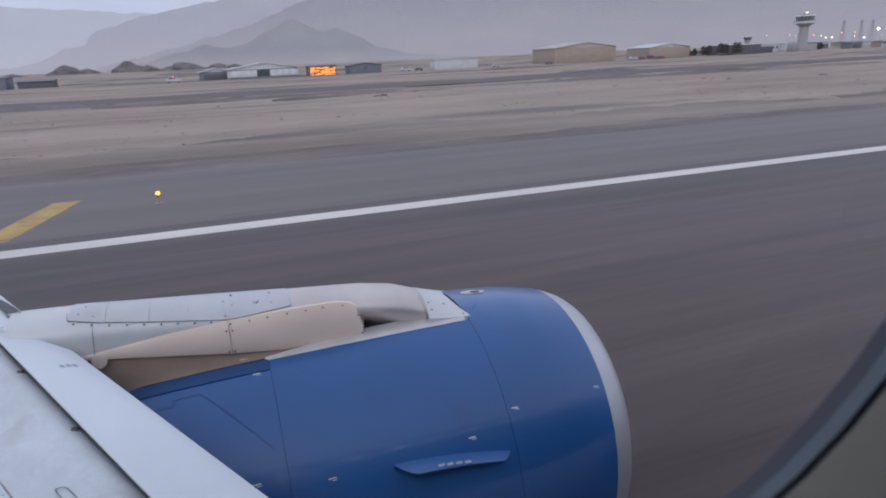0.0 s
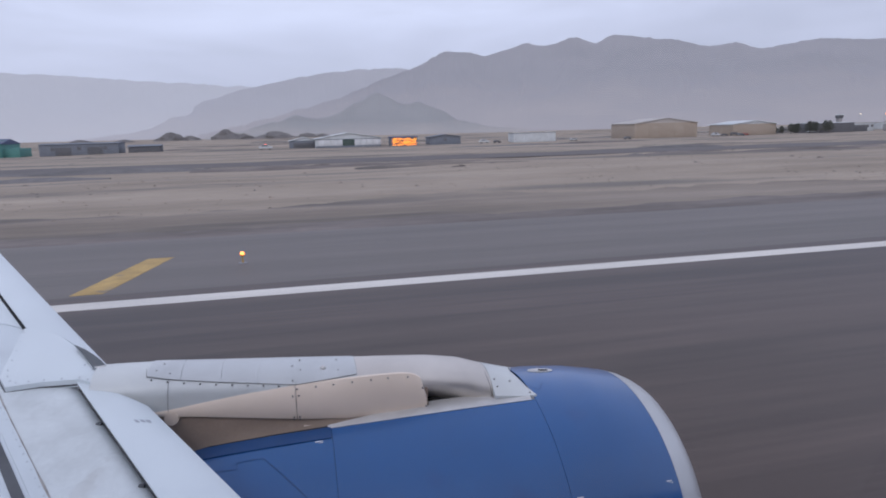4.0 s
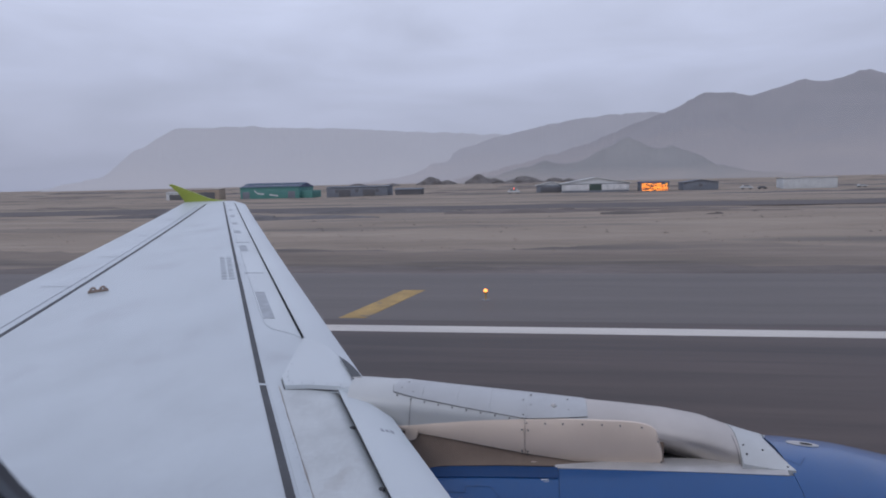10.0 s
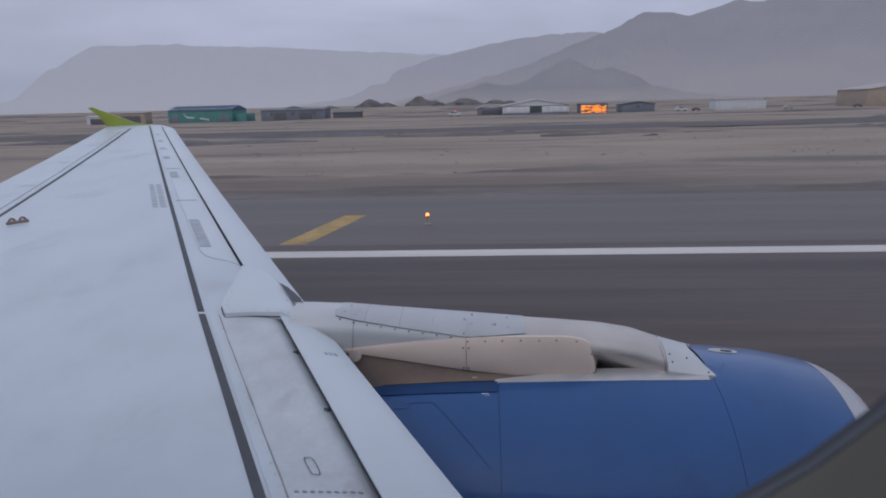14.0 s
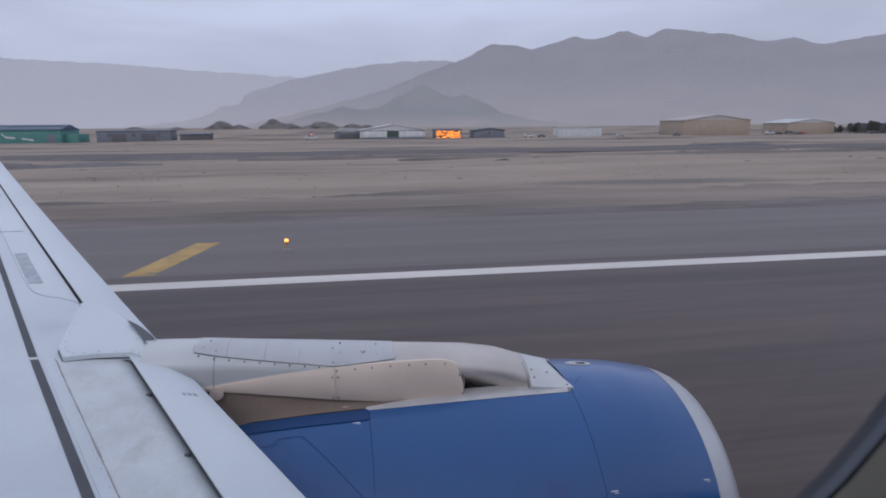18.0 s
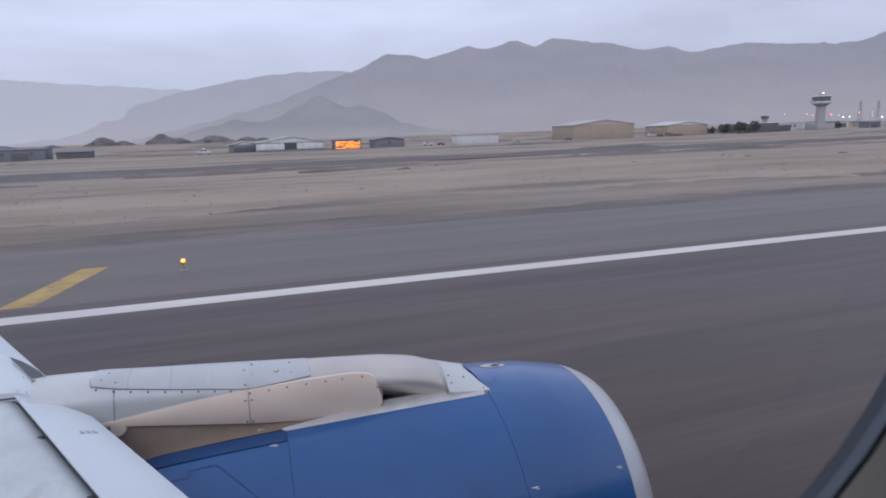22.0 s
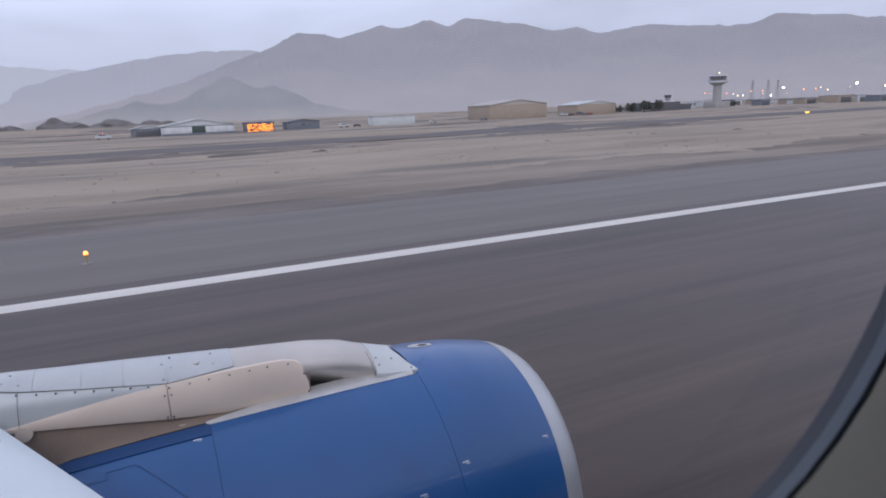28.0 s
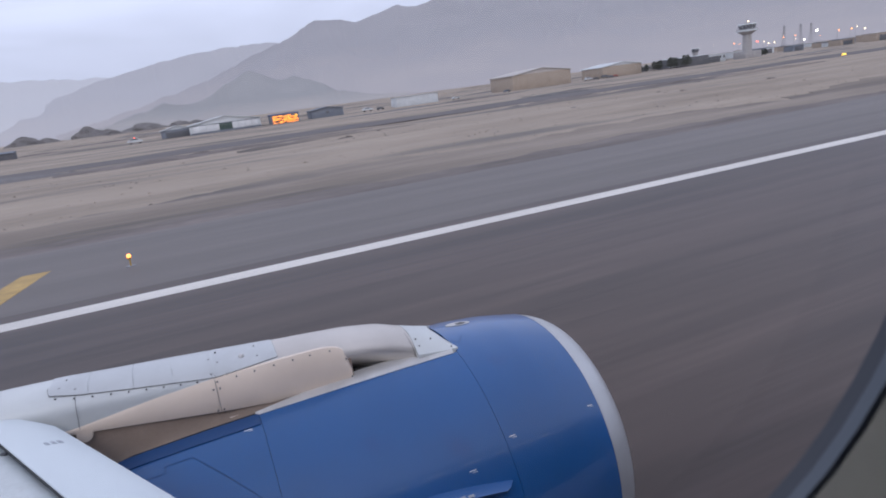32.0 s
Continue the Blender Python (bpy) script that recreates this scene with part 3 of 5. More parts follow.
def cowl(x0, x1, a0, a1, nx=12, na=64, thick=0.012, full=False):
    bm = bmesh.new()
    xs = [x0 + (x1 - x0) * i / nx for i in range(nx + 1)]
    angles = [a0 + (a1 - a0) * i / na for i in range(na + (0 if full else 1))]
    out = [[bm.verts.new(nac(x, a)) for a in angles] for x in xs]
    inn = [[bm.verts.new(nac(x, a, -thick)) for a in angles] for x in xs]
    m = len(angles)
    for i in range(nx):
        for j in range(m if full else m - 1):
            k = (j + 1) % m
            bm.faces.new((out[i][j], out[i][k], out[i + 1][k], out[i + 1][j]))
            bm.faces.new((inn[i][j], inn[i + 1][j], inn[i + 1][k], inn[i][k]))
    for j in range(m if full else m - 1):
        k = (j + 1) % m
        bm.faces.new((out[0][j], inn[0][j], inn[0][k], out[0][k]))
        bm.faces.new((out[nx][j], out[nx][k], inn[nx][k], inn[nx][j]))
    if not full:
        for i in range(nx):
            bm.faces.new((out[i][0], out[i + 1][0], inn[i + 1][0], inn[i][0]))
            bm.faces.new((out[i][-1], inn[i][-1], inn[i + 1][-1], out[i + 1][-1]))
    return bm


def revolve(profile, n=64):
    return loft([[Vector((raked(x, AZ + r * math.cos(2 * math.pi * k / n)), AY - r * math.sin(2 * math.pi * k / n), AZ + r * math.cos(2 * math.pi * k / n))) for k in range(n)] for x, r in profile], True, False)


GAP_A = 14.5
# black inner shell puts the dark of the cowl joints into colour
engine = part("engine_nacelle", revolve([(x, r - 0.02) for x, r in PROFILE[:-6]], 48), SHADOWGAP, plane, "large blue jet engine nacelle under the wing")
part("reverser_cowl", cowl(-1.0, 0.1497, GAP_A, 360 - GAP_A), BLUE, engine, "glossy blue reverser cowl")
part("fan_cowl", cowl(0.152, 1.5282, GAP_A, 360 - GAP_A, 14), BLUE, engine, "glossy blue fan cowl door")
part("inlet_cowl", cowl(1.531, 2.32, 0, 360, 14, 72, 0.012, True), BLUE, engine, "glossy blue inlet cowl")
lip = [(2.321, 1.083), (2.42, 1.051), (2.49, 1.019), (2.54, 0.986), (2.565, 0.955), (2.575, 0.925), (2.57, 0.895), (2.54, 0.865), (2.48, 0.845), (2.38, 0.835), (2.2, 0.835)]
part("inlet_lip", revolve([(2.321 + (x - 2.321) * 0.88, q) for x, q in lip], 72), LIP, engine, "dull silver metal inlet lip")
part("inlet_duct", revolve([(2.2, 0.832), (1.9, 0.85), (1.5, 0.86)], 48), STEEL, engine, "grey inlet duct lining")
part("spinner", revolve([(1.55, 0.27), (1.68, 0.22), (1.8, 0.13), (1.87, 0.02)], 32), TITAN, engine)
blade = bmesh.new()
bl = [Vector((1.45 + 0.10 * t, (0.5 - u) * (0.10 + 0.12 * t) * 1.0, 0.25 + 0.60 * t)) for t in (0, 0.33, 0.66, 1.0) for u in (0, 1)]
bv = [blade.verts.new((p.x + (0.06 if i % 2 else -0.06), p.y, p.z)) for i, p in enumerate(bl)]
for i in range(0, 6, 2):
    blade.faces.new((bv[i], bv[i + 1], bv[i + 3], bv[i + 2]))
bmesh.ops.solidify(blade, geom=blade.faces[:], thickness=0.008)
blade_me = bpy.data.meshes.new("fan_blade")
blade.to_mesh(blade_me)
blade.free()
blade_me.materials.append(TITAN)
for k in range(24):
    shared("fan_blade", blade_me, engine, Matrix.Translation((0, AY, AZ)) @ Matrix.Rotation(2 * math.pi * k / 24, 4, "X"))
# black disc paints the dark depth behind the blades
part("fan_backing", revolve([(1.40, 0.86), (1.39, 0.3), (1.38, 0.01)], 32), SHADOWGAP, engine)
part("core_nozzle", revolve([(-0.98, 0.62), (-1.3, 0.52), (-1.75, 0.36), (-2.0, 0.24), (-1.7, 0.20), (-0.98, 0.3)], 40), TITAN, engine, "dark metal core exhaust nozzle")

# raised hinge strip, seams and stencils on the blue cowls
bm = bmesh.new()
for x0, x1, a0, a1, g in ((-0.95, 0.145, GAP_A, GAP_A + 4.6, 0.008),):
    pts = [[nac(x0 + (x1 - x0) * i / 10, a0 - 0.5, -0.01), nac(x0 + (x1 - x0) * i / 10, a0, g), nac(x0 + (x1 - x0) * i / 10, a1, g), nac(x0 + (x1 - x0) * i / 10, a1 + 0.3, -0.01)] for i in range(11)]
    loft(pts, True, True, bm)
part("hinge_strip", bm, BLUE_TRIM, engine, "darker blue strip along the cowl's upper edge")


def seam(points, width=0.0038, grow=0.0015, n=14):
    """A fine dark joint on the nacelle along (x, angle) corners."""
    bm = bmesh.new()
    prev = None
    for (x0, a0), (x1, a1) in zip(points, points[1:]):
        for i in range(n + 1):
            x, a = x0 + (x1 - x0) * i / n, a0 + (a1 - a0) * i / n
            d = Vector((x1 - x0, (a1 - a0) * 0.02))
            nx, na = -d.y / d.length * width / 2, d.x / d.length * width / 2 / 0.0204
            row = (bm.verts.new(nac(x + nx, a + na, grow)), bm.verts.new(nac(x - nx, a - na, grow)))
            if prev:
                bm.faces.new((prev[0], prev[1], row[1], row[0]))
            prev = row
    return bm


part("cowl_seam", seam([(-0.27, 22.7), (0.097, 45.4)], 0.004), COWLSEAM, engine)
part("cowl_seam", seam([(-0.62, 24.6), (-0.42, 25.2), (-0.42, 22.7), (-0.27, 22.7)], 0.004), COWLSEAM, engine)
part("cowl_seam", seam([(1.52, 6.0), (1.60, 9.5), (1.66, 5.0)]), COWLSEAM, engine)


def decal(x, a, length, height, tilt=0.0, mat=MARK, name="stencil_bar", grow=0.002):
    c, s = math.cos(tilt), math.sin(tilt)
    corners = []
    for u, v in ((-1, -1), (1, -1), (1, 1), (-1, 1)):
        dx, da = u * length / 2, v * height / 2
        corners.append(nac(x + dx * c - da * s, a + (dx * s + da * c) / 0.0204, grow))
    return part(name, slab(corners, 0.001, (0, -1, 0.5)), mat, engine, "", False)


for x, a in ((1.583, 50.0), (2.245, 49.0), (0.065, 19.7), (-0.50, 16.7), (1.256, 55.5), (0.386, 57.0), (-0.025, 53.7)):
    decal(x, a, 0.045, 0.007)
    decal(x + 0.012, a + 0.6, 0.030, 0.004)

# strake on the inboard side
strake = bmesh.new()
rowa = []
for i in range(19):
    f = i / 18
    x = 0.745 + 0.735 * f
    a = 57.6 + 4.4 * f ** 1.8
    h = 0.005 + 0.105 * min(1, f / 0.14) ** 0.8 * min(1.0, (1 - f) / 0.10) ** 0.7 * (1 - 0.35 * f)
    g = h / 0.105
    rowa.append([nac(x, a - 0.2, -0.004), nac(x, a + 3.3 * g, h), nac(x, a + 3.9 * g, h - 0.012), nac(x, a + 1.6, -0.006)])
loft(rowa, True, True, strake)
chine = part("strake", strake, BLUE, engine, "blue strake fin on the cowl side")
for k in range(4):
    x = 0.99 + 0.055 * k
    f = (x - 0.745) / 0.735
    a = 57.6 + 4.4 * f ** 1.8
    bar = [nac(x + dx, a - 0.2 + 3.5 * u, 0.105 * u + 0.003) for dx, u in ((0, 0.62), (0.038, 0.62), (0.038, 0.78), (0, 0.78))]
    part("stencil_bar", slab(bar, 0.001, (0, 0, 1)), INK, chine, "", False)

# top vent
vent = [nac(1.735 + 0.10 * math.cos(t), -6.5 + 2.6 * math.sin(t), 0.004) for t in np.linspace(0, 2 * math.pi, 22, endpoint=False)]
part("vent_plate", slab(vent, 0.004, (0, 0, -1)), BARE, engine, "bare metal oval vent plate")
# raised black oval paints the dark of the slot
slot = [nac(1.755 + 0.04 * math.cos(t), -6.2 + 0.9 * math.sin(t), 0.007) for t in np.linspace(0, 2 * math.pi, 14, endpoint=False)]
part("vent_slot", slab(slot, 0.003, (0, 0, -1)), SHADOWGAP, engine)

# ---------------------------------------------------------------- pylon
CREST = [(-1.5, 3.244), (-1.24, 3.244), (-1.10, 3.240), (-0.87, 3.227), (-0.63, 3.205), (-0.04, 3.157), (0.344, 3.123), (0.6, 3.104), (0.84, 3.084), (1.07, 3.044), (1.30, 2.961), (1.467, 2.907), (1.56, 2.872)]
SEAM = [(-0.95, 3.205), (-0.908, 3.203), (-0.787, 3.179), (-0.485, 3.135), (-0.279, 3.107), (-0.056, 3.075), (0.313, 3.084), (0.55, 3.086), (0.70, 3.05), (0.78, 2.99), (0.80, 2.84)]
FB = [(-1.0, 2.990), (-0.643, 2.941), (-0.057, 2.852), (0.261, 2.814), (0.80, 2.822)]
FT = [(-1.0, 2.994), (-0.80, 3.006), (-0.679, 3.021), (-0.374, 3.054), (-0.056, 3.073), (0.331, 3.079), (0.549, 3.078), (0.62, 3.075), (0.68, 3.066), (0.72, 3.051), (0.75, 3.029), (0.770, 2.998), (0.780, 2.96), (0.785, 2.90)]
HALF = [(-1.5, 0.20), (-0.9, 0.215), (0.5, 0.215), (0.8, 0.21), (1.25, 0.215), (1.56, 0.20)]


def pylon_side(x, z):
    """How far the pylon's flank stands from its middle plane at a height."""
    c, w = lerp_table(CREST, x), lerp_table(HALF, x)
    t = min(1.0, max(0.0, (c - z) / 0.115))
    return w * math.sqrt(max(0.0, 1 - (1 - t) ** 2))


def pylon_ring(x, low, pinch=0.0, n=9):
    c, w = lerp_table(CREST, x), lerp_table(HALF, x)
    half = [(0.0, c)]
    for i in range(1, n):
        t = i / (n - 1)
        z = c - 0.115 * t ** 1.6
        half.append((pylon_side(x, z), z))
    for t in (0.15, 0.3, 0.45, 0.6, 0.75, 0.88, 1.0):
        z = (c - 0.115) + (low - (c - 0.115)) * t
        half.append((w - pinch * t ** 1.35, z))
    near = [Vector((x, AY - y, z)) for y, z in half]
    far = [Vector((x, AY + y, z)) for y, z in reversed(half[1:])]
    return near + far


def pinch_at(x):
    return 0.24 * min(1.0, max(0.0, (x - 0.66) / 0.10)) * max(0.0, min(1.0, (1.245 - x) / 0.40)) ** 1.2


xs = [-1.24 + 0.1 * i for i in range(14)]
pylon = part("pylon", loft([pylon_ring(x, max(2.87, lerp_table(FB, x) + 0.025) if x > -0.9 else 3.0) for x in xs + [0.1, 0.2, 0.34]]), PYLON, plane, "white engine pylon with riveted fairing panels")
part("pylon_nose", loft([pylon_ring(x, 2.76, pinch_at(x)) for x in [0.341 + (1.25 - 0.341) * i / 22 for i in range(23)]]), NOSE, pylon, "bare metal forward pylon fairing with a scooped flank")


def tip_ring(f):
    """The raked tip cap: its front edge runs back towards the crest."""
    pts = []
    for k in range(-10, 11):
        y = 0.268 * k / 10
        xf = 1.450 + 0.080 * min(1.0, abs(y) / 0.262) ** 1.6 + (0.020 if 0.19 < abs(y) else 0.0)
        x = 1.252 + (xf - 1.252) * f
        c = lerp_table(CREST, x)
        drop = 0.0 if abs(y) < 0.05 else (abs(y) - 0.05) ** 1.7 * (1.55 - 0.75 * f)
        z = max(c - drop, AZ + math.sqrt(1.178 ** 2 - y * y) + 0.012)
        pts.append(Vector((x, AY + y, z)))
    return pts + [Vector((p.x, p.y, p.z - 0.045)) for p in reversed(pts)]


part("pylon_tip", loft([tip_ring(f) for f in (0, 0.2, 0.4, 0.6, 0.8, 0.92, 1.0)]), PYLON, pylon, "white riveted tip fairing")


def flank(x, z, out=0.004):
    return Vector((x, AY - pylon_side(x, z) - out, z))


def saddle(x0, x1, out=0.005, nx=6, nz=7):
    """A skin panel wrapped over the pylon's crest from flank to flank."""
    rows = []
    for i in range(nx + 1):
        x = x0 + (x1 - x0) * i / nx
        a, b = lerp_table(SEAM, x), lerp_table(CREST, x)
        near = [(pylon_side(x, a + (b - a) * j / nz), a + (b - a) * j / nz) for j in range(nz + 1)]
        arc = [Vector((x, AY - y - out * min(1, y / 0.05), z + out * 0.6)) for y, z in near]
        arc += [Vector((p.x, 2 * AY - p.y, p.z)) for p in reversed(arc[:-1])]
        rows.append(arc + [Vector((p.x, AY + (p.y - AY) * 0.95, p.z - 0.010)) for p in reversed(arc)])
    return loft(rows)


marks = (-0.93, -0.733, -0.497, -0.281, -0.048, 0.337)
for a, b in zip(marks, marks[1:]):
    part("upper_panel", saddle(a + 0.002, b - 0.002), PANEL, pylon, "pale blue-grey riveted panel")

def fairing(x0, x1, n=16):
    rows = []
    for i in range(n + 1):
        x = x0 + (x1 - x0) * i / n
        a, b = lerp_table(FB, x), lerp_table(FT, x)
        row = []
        for j in range(9):
            t = j / 8
            z = a + (b - a) * t
            bulge = (0.006 + 0.024 * min(1.0, max(0.0, (x + 0.75) / 0.75))) * math.sin(math.pi * min(1, t * 0.9 + 0.1)) ** 0.7
            row.append(Vector((x, AY - 0.215 - bulge, z)))
        rows.append(row + [Vector((p.x, AY - 0.19, p.z)) for p in reversed(row)])
    return loft(rows)


part("heat_panel", fairing(-0.99, -0.0585, 20), BEIGE, pylon, "beige curved heat panel")
part("heat_panel", fairing(-0.0545, 0.784, 26), BEIGE, pylon, "beige curved heat panel")

# brown structure under the panels, bare edge shelf above the cowl
rows = []
for i in range(16):
    x = -1.1 + 1.9 * i / 15
    a = nac(x, GAP_A - 1.0, -0.015)
    rows.append([Vector((x, AY - 0.18, 3.02)), Vector((x, AY - 0.20, 2.93)), Vector((x, AY - 0.205, min(2.88, a.z + 0.06))), Vector((x, AY - 0.235, a.z)), Vector((x, AY + 0.235, a.z)), Vector((x, AY + 0.2, 2.86)), Vector((x, AY + 0.16, 3.0))])
part("lower_structure", loft(rows), BROWN, pylon, "brown structure between pylon and cowl")
rows = []
for i in range(18):
    x = 0.13 + (1.50 - 0.13) * i / 17
    e0, e1 = nac(x, GAP_A + 0.3, 0.004), nac(x, GAP_A - 0.2 - 1.0 * min(1, i / 7), 0.004 + 0.008 * min(1, i / 7))
    wid = 0.008 + 0.095 * min(1, i / 9)
    rows.append([e0, e1, Vector((x, e1.y + wid, e1.z + 0.012)), Vector((x, e1.y + wid, e1.z - 0.05)), e0 + Vector((0, 0.01, -0.03))])
part("edge_shelf", loft(rows), BARE, pylon, "bare aluminium ledge along the cowl edge")
part("bracket", slab([(-0.02, AY - 0.225, 2.80), (0.10, AY - 0.225, 2.795), (0.11, AY - 0.235, 2.745), (0.0, AY - 0.235, 2.75)], 0.03, (0, 1, 0)), BEIGE, pylon, "", False)
bm = bmesh.new()
bmesh.ops.create_cone(bm, cap_ends=True, segments=20, radius1=0.044, radius2=0.042, depth=0.02, matrix=Matrix.Translation((-0.800, AY - 0.212, 2.948)) @ Matrix.Rotation(radians(90), 4, "X"))
part("round_lug", bm, BEIGE, pylon)

def flank_seam(points, width=0.0025, out=0.0062):
    bm = bmesh.new()
    prev = None
    for (x0, z0), (x1, z1) in zip(points, points[1:]):
        d = Vector((x1 - x0, z1 - z0)).normalized() * width / 2
        for i in range(7):
            x, z = x0 + (x1 - x0) * i / 6, z0 + (z1 - z0) * i / 6
            row = (bm.verts.new(flank(x - d.y, z + d.x, out)), bm.verts.new(flank(x + d.y, z - d.x, out)))
            if prev:
                bm.faces.new((prev[0], prev[1], row[1], row[0]))
            prev = row
    return part("panel_seam", bm, RIVET, pylon)


flank_seam([(x, lerp_table(SEAM, x)) for x in (-0.93, -0.787, -0.485, -0.279, -0.056, 0.1, 0.337)])
for x in marks:
    flank_seam([(x, lerp_table(SEAM, x)), (x - 0.012, lerp_table(CREST, x) - 0.004)])
flank_seam([(-0.80, 3.18), (-0.815, 2.99)])
flank_seam([(1.245, 2.83), (1.235, 2.92), (1.225, 2.975)], 0.003, 0.003)

# fasteners
riv = bmesh.new()
bmesh.ops.create_cone(riv, cap_ends=True, segments=8, radius1=0.0062, radius2=0.0045, depth=0.005, matrix=Matrix.Rotation(radians(90), 4, "X"))
riv_me = bpy.data.meshes.new("rivet")
riv.to_mesh(riv_me)
riv.free()
riv_me.materials.append(RIVET)
spots = []
for i in range(10):
    x = -0.90 + 0.093 * i
    spots.append(flank(x, lerp_table(SEAM, x) - 0.013, 0.004))
for x in (-0.056, 0.06, 0.17, 0.29, 0.41, 0.52, 0.65):
    z = lerp_table(FT, x) - 0.013
    spots.append(Vector((x + 0.01, AY - 0.215 - 0.036, z)))
for x, z in ((0.755, 2.975), (0.775, 2.845), (-0.075, 2.88), (-0.040, 2.878), (-0.075, 2.863), (-0.040, 2.861), (-0.075, 3.02), (-0.038, 3.018)):
    spots.append(Vector((x, AY - 0.215 - 0.045, z)))
for x, dz in ((-0.07, 0.02), (-0.07, 0.075), (-0.02, 0.06), (-0.02, 0.085), (0.22, 0.03), (0.22, 0.055), (-0.88, 0.02), (-0.85, 0.035), (-0.80, 0.02)):
    z = lerp_table(SEAM, x) + dz
    spots.append(flank(x, z, 0.007))
for f, k in ((0.12, 4), (0.12, 2), (0.6, 4), (0.9, 1)):
    spots.append(tip_ring(f)[k] + Vector((0, -0.002, 0.003)))
for p in spots:
    shared("rivet", riv_me, pylon, Matrix.Translation(p))
bm = bmesh.new()
bmesh.ops.create_uvsphere(bm, u_segments=12, v_segments=8, radius=0.02, matrix=Matrix.Translation(flank(0.126, 3.128, 0.006)))
part("drain_stud", bm, BARE, pylon, "shiny round drain stud")

# ---------------------------------------------------------------- fuselage with the cabin window
FY, FZ, FR = -1.86, 4.20, 2.06
WX, WZ, WA, WB, WY = 0.0195, 4.7274, 0.1373, 0.2241, 0.122


def skin(z, r=FR):
    return FY + math.sqrt(max(0.0, r * r - (z - FZ) ** 2))


def oval_point(t, grow=0.0):
    c, s = math.cos(t), math.sin(t)
    return WX + (WA + grow) * math.copysign(abs(c) ** (2 / 2.6), c), WZ + (WB + grow) * math.copysign(abs(s) ** (2 / 2.6), s)


N = 72
ang = [2 * math.pi * i / N for i in range(N)]


def ring_at(grow, y):
    return [Vector((oval_point(t, grow)[0], y, oval_point(t, grow)[1])) for t in ang]


window = part("cabin_window", loft([ring_at(0.0, WY), ring_at(0.010, WY + 0.003), ring_at(0.012, WY - 0.005), ring_at(-0.0026, WY - 0.005), ring_at(0.0, WY)], True, False), SEAL, plane,
              "oval cabin window with dark rubber seal")
part("seal_ring", loft([ring_at(-0.0026, WY - 0.005), ring_at(-0.0045, WY - 0.0090), ring_at(0.012, WY - 0.0090), ring_at(0.012, WY - 0.005)], True, False), RETAINER, window, "grey-blue plastic retainer ring")
part("shadow_groove", loft([ring_at(-0.0045, WY - 0.0090), ring_at(-0.0030, WY - 0.0100), ring_at(-0.0062, WY - 0.0115)], True, False), SEAL, window, "dark groove round the retainer")
part("reveal", loft([ring_at(-0.0062, WY - 0.0115), ring_at(-0.003, WY - 0.0135), ring_at(0.012, WY - 0.0175), ring_at(0.055, WY - 0.027), ring_at(0.11, WY - 0.043), ring_at(0.17, WY - 0.055)], True, False), LINING, window, "beige plastic window surround")
bm = bmesh.new()
bm.faces.new([bm.verts.new(p) for p in ring_at(0.006, WY + 0.0018)])
pane = part("pane", bm, GLASS, window, "clear acrylic pane", False)
pane.visible_shadow = False
# lining sheet round the window, out to a rectangle
rect = []
for t in ang:
    c, s = math.cos(t), math.sin(t)
    k = 1 / max(abs(c) / 0.60, abs(s) / 0.62)
    rect.append(Vector((WX + c * k, WY - 0.060, WZ + s * k)))
part("cabin_lining", loft([ring_at(0.17, WY - 0.055), rect], True, False), LINING, plane, "beige cabin wall lining")
outer = []
for t in ang:
    c, s = math.cos(t), math.sin(t)
    k = 1 / max(abs(c) / 0.43, abs(s) / 0.50)
    outer.append(Vector((WX + c * k, skin(WZ + s * k), WZ + s * k)))
near_skin = [Vector((p.x, max(WY + 0.03, skin(p.z)), p.z)) for p in ring_at(0.20, 0)]
part("window_skin", loft([ring_at(0.010, WY + 0.003), ring_at(0.075, WY + 0.012), near_skin, outer], True, False), SKIN, plane, "white outer skin round the window")
# the rest of the tube, with a hole for that bay
hx0, hx1, hz0, hz1 = WX - 0.43, WX + 0.43, WZ - 0.50, WZ + 0.50


def tube_skin(r, x0, x1, name, mat, label):
    """The cabin tube with a row of window openings on both sides."""
    a0, a1 = math.asin((hz0 - FZ) / FR), math.asin((hz1 - FZ) / FR)
    w0, w1 = math.asin((WZ - 0.17 - FZ) / FR), math.asin((WZ + 0.17 - FZ) / FR)
    bm = bmesh.new()

    def bay(xa, xb, lo, hi, m):
        rows = [[bm.verts.new((x, FY + r * math.cos(lo + (hi - lo) * i / m), FZ + r * math.sin(lo + (hi - lo) * i / m))) for i in range(m + 1)] for x in (xa, xb)]
        for i in range(m):
            bm.faces.new((rows[0][i], rows[0][i + 1], rows[1][i + 1], rows[1][i]))

    for xa, xb in ((x0, hx0), (hx1, x1)):
        bay(xa, xb, w1, math.pi - w1, 12)
        bay(xa, xb, math.pi - w0, 2 * math.pi + w0, 16)
    bay(hx0, hx1, a1, math.pi - w1, 12)
    bay(hx0, hx1, math.pi - w0, 2 * math.pi + a0, 16)
    x = x0
    while x < x1 - 0.5:
        for side in (0, 1):
            lo, hi = (w0, w1) if side == 0 else (math.pi - w1, math.pi - w0)
            if side == 0 and x + 0.53 > hx0 and x < hx1:
                continue
            if side == 1:
                bay(x, x + 0.53, lo, hi, 2)
                continue
            bay(x, x + 0.14, lo, hi, 2)
            bay(x + 0.39, x + 0.53, lo, hi, 2)
        x += 0.53
    tube_ob = part(name, bm, mat, plane, label)
    tube_ob.data.materials.append(BLUE_TRIM)
    for f in tube_ob.data.polygons:
        f.material_index = 1 if f.center.z < 4.35 else 0
    return tube_ob


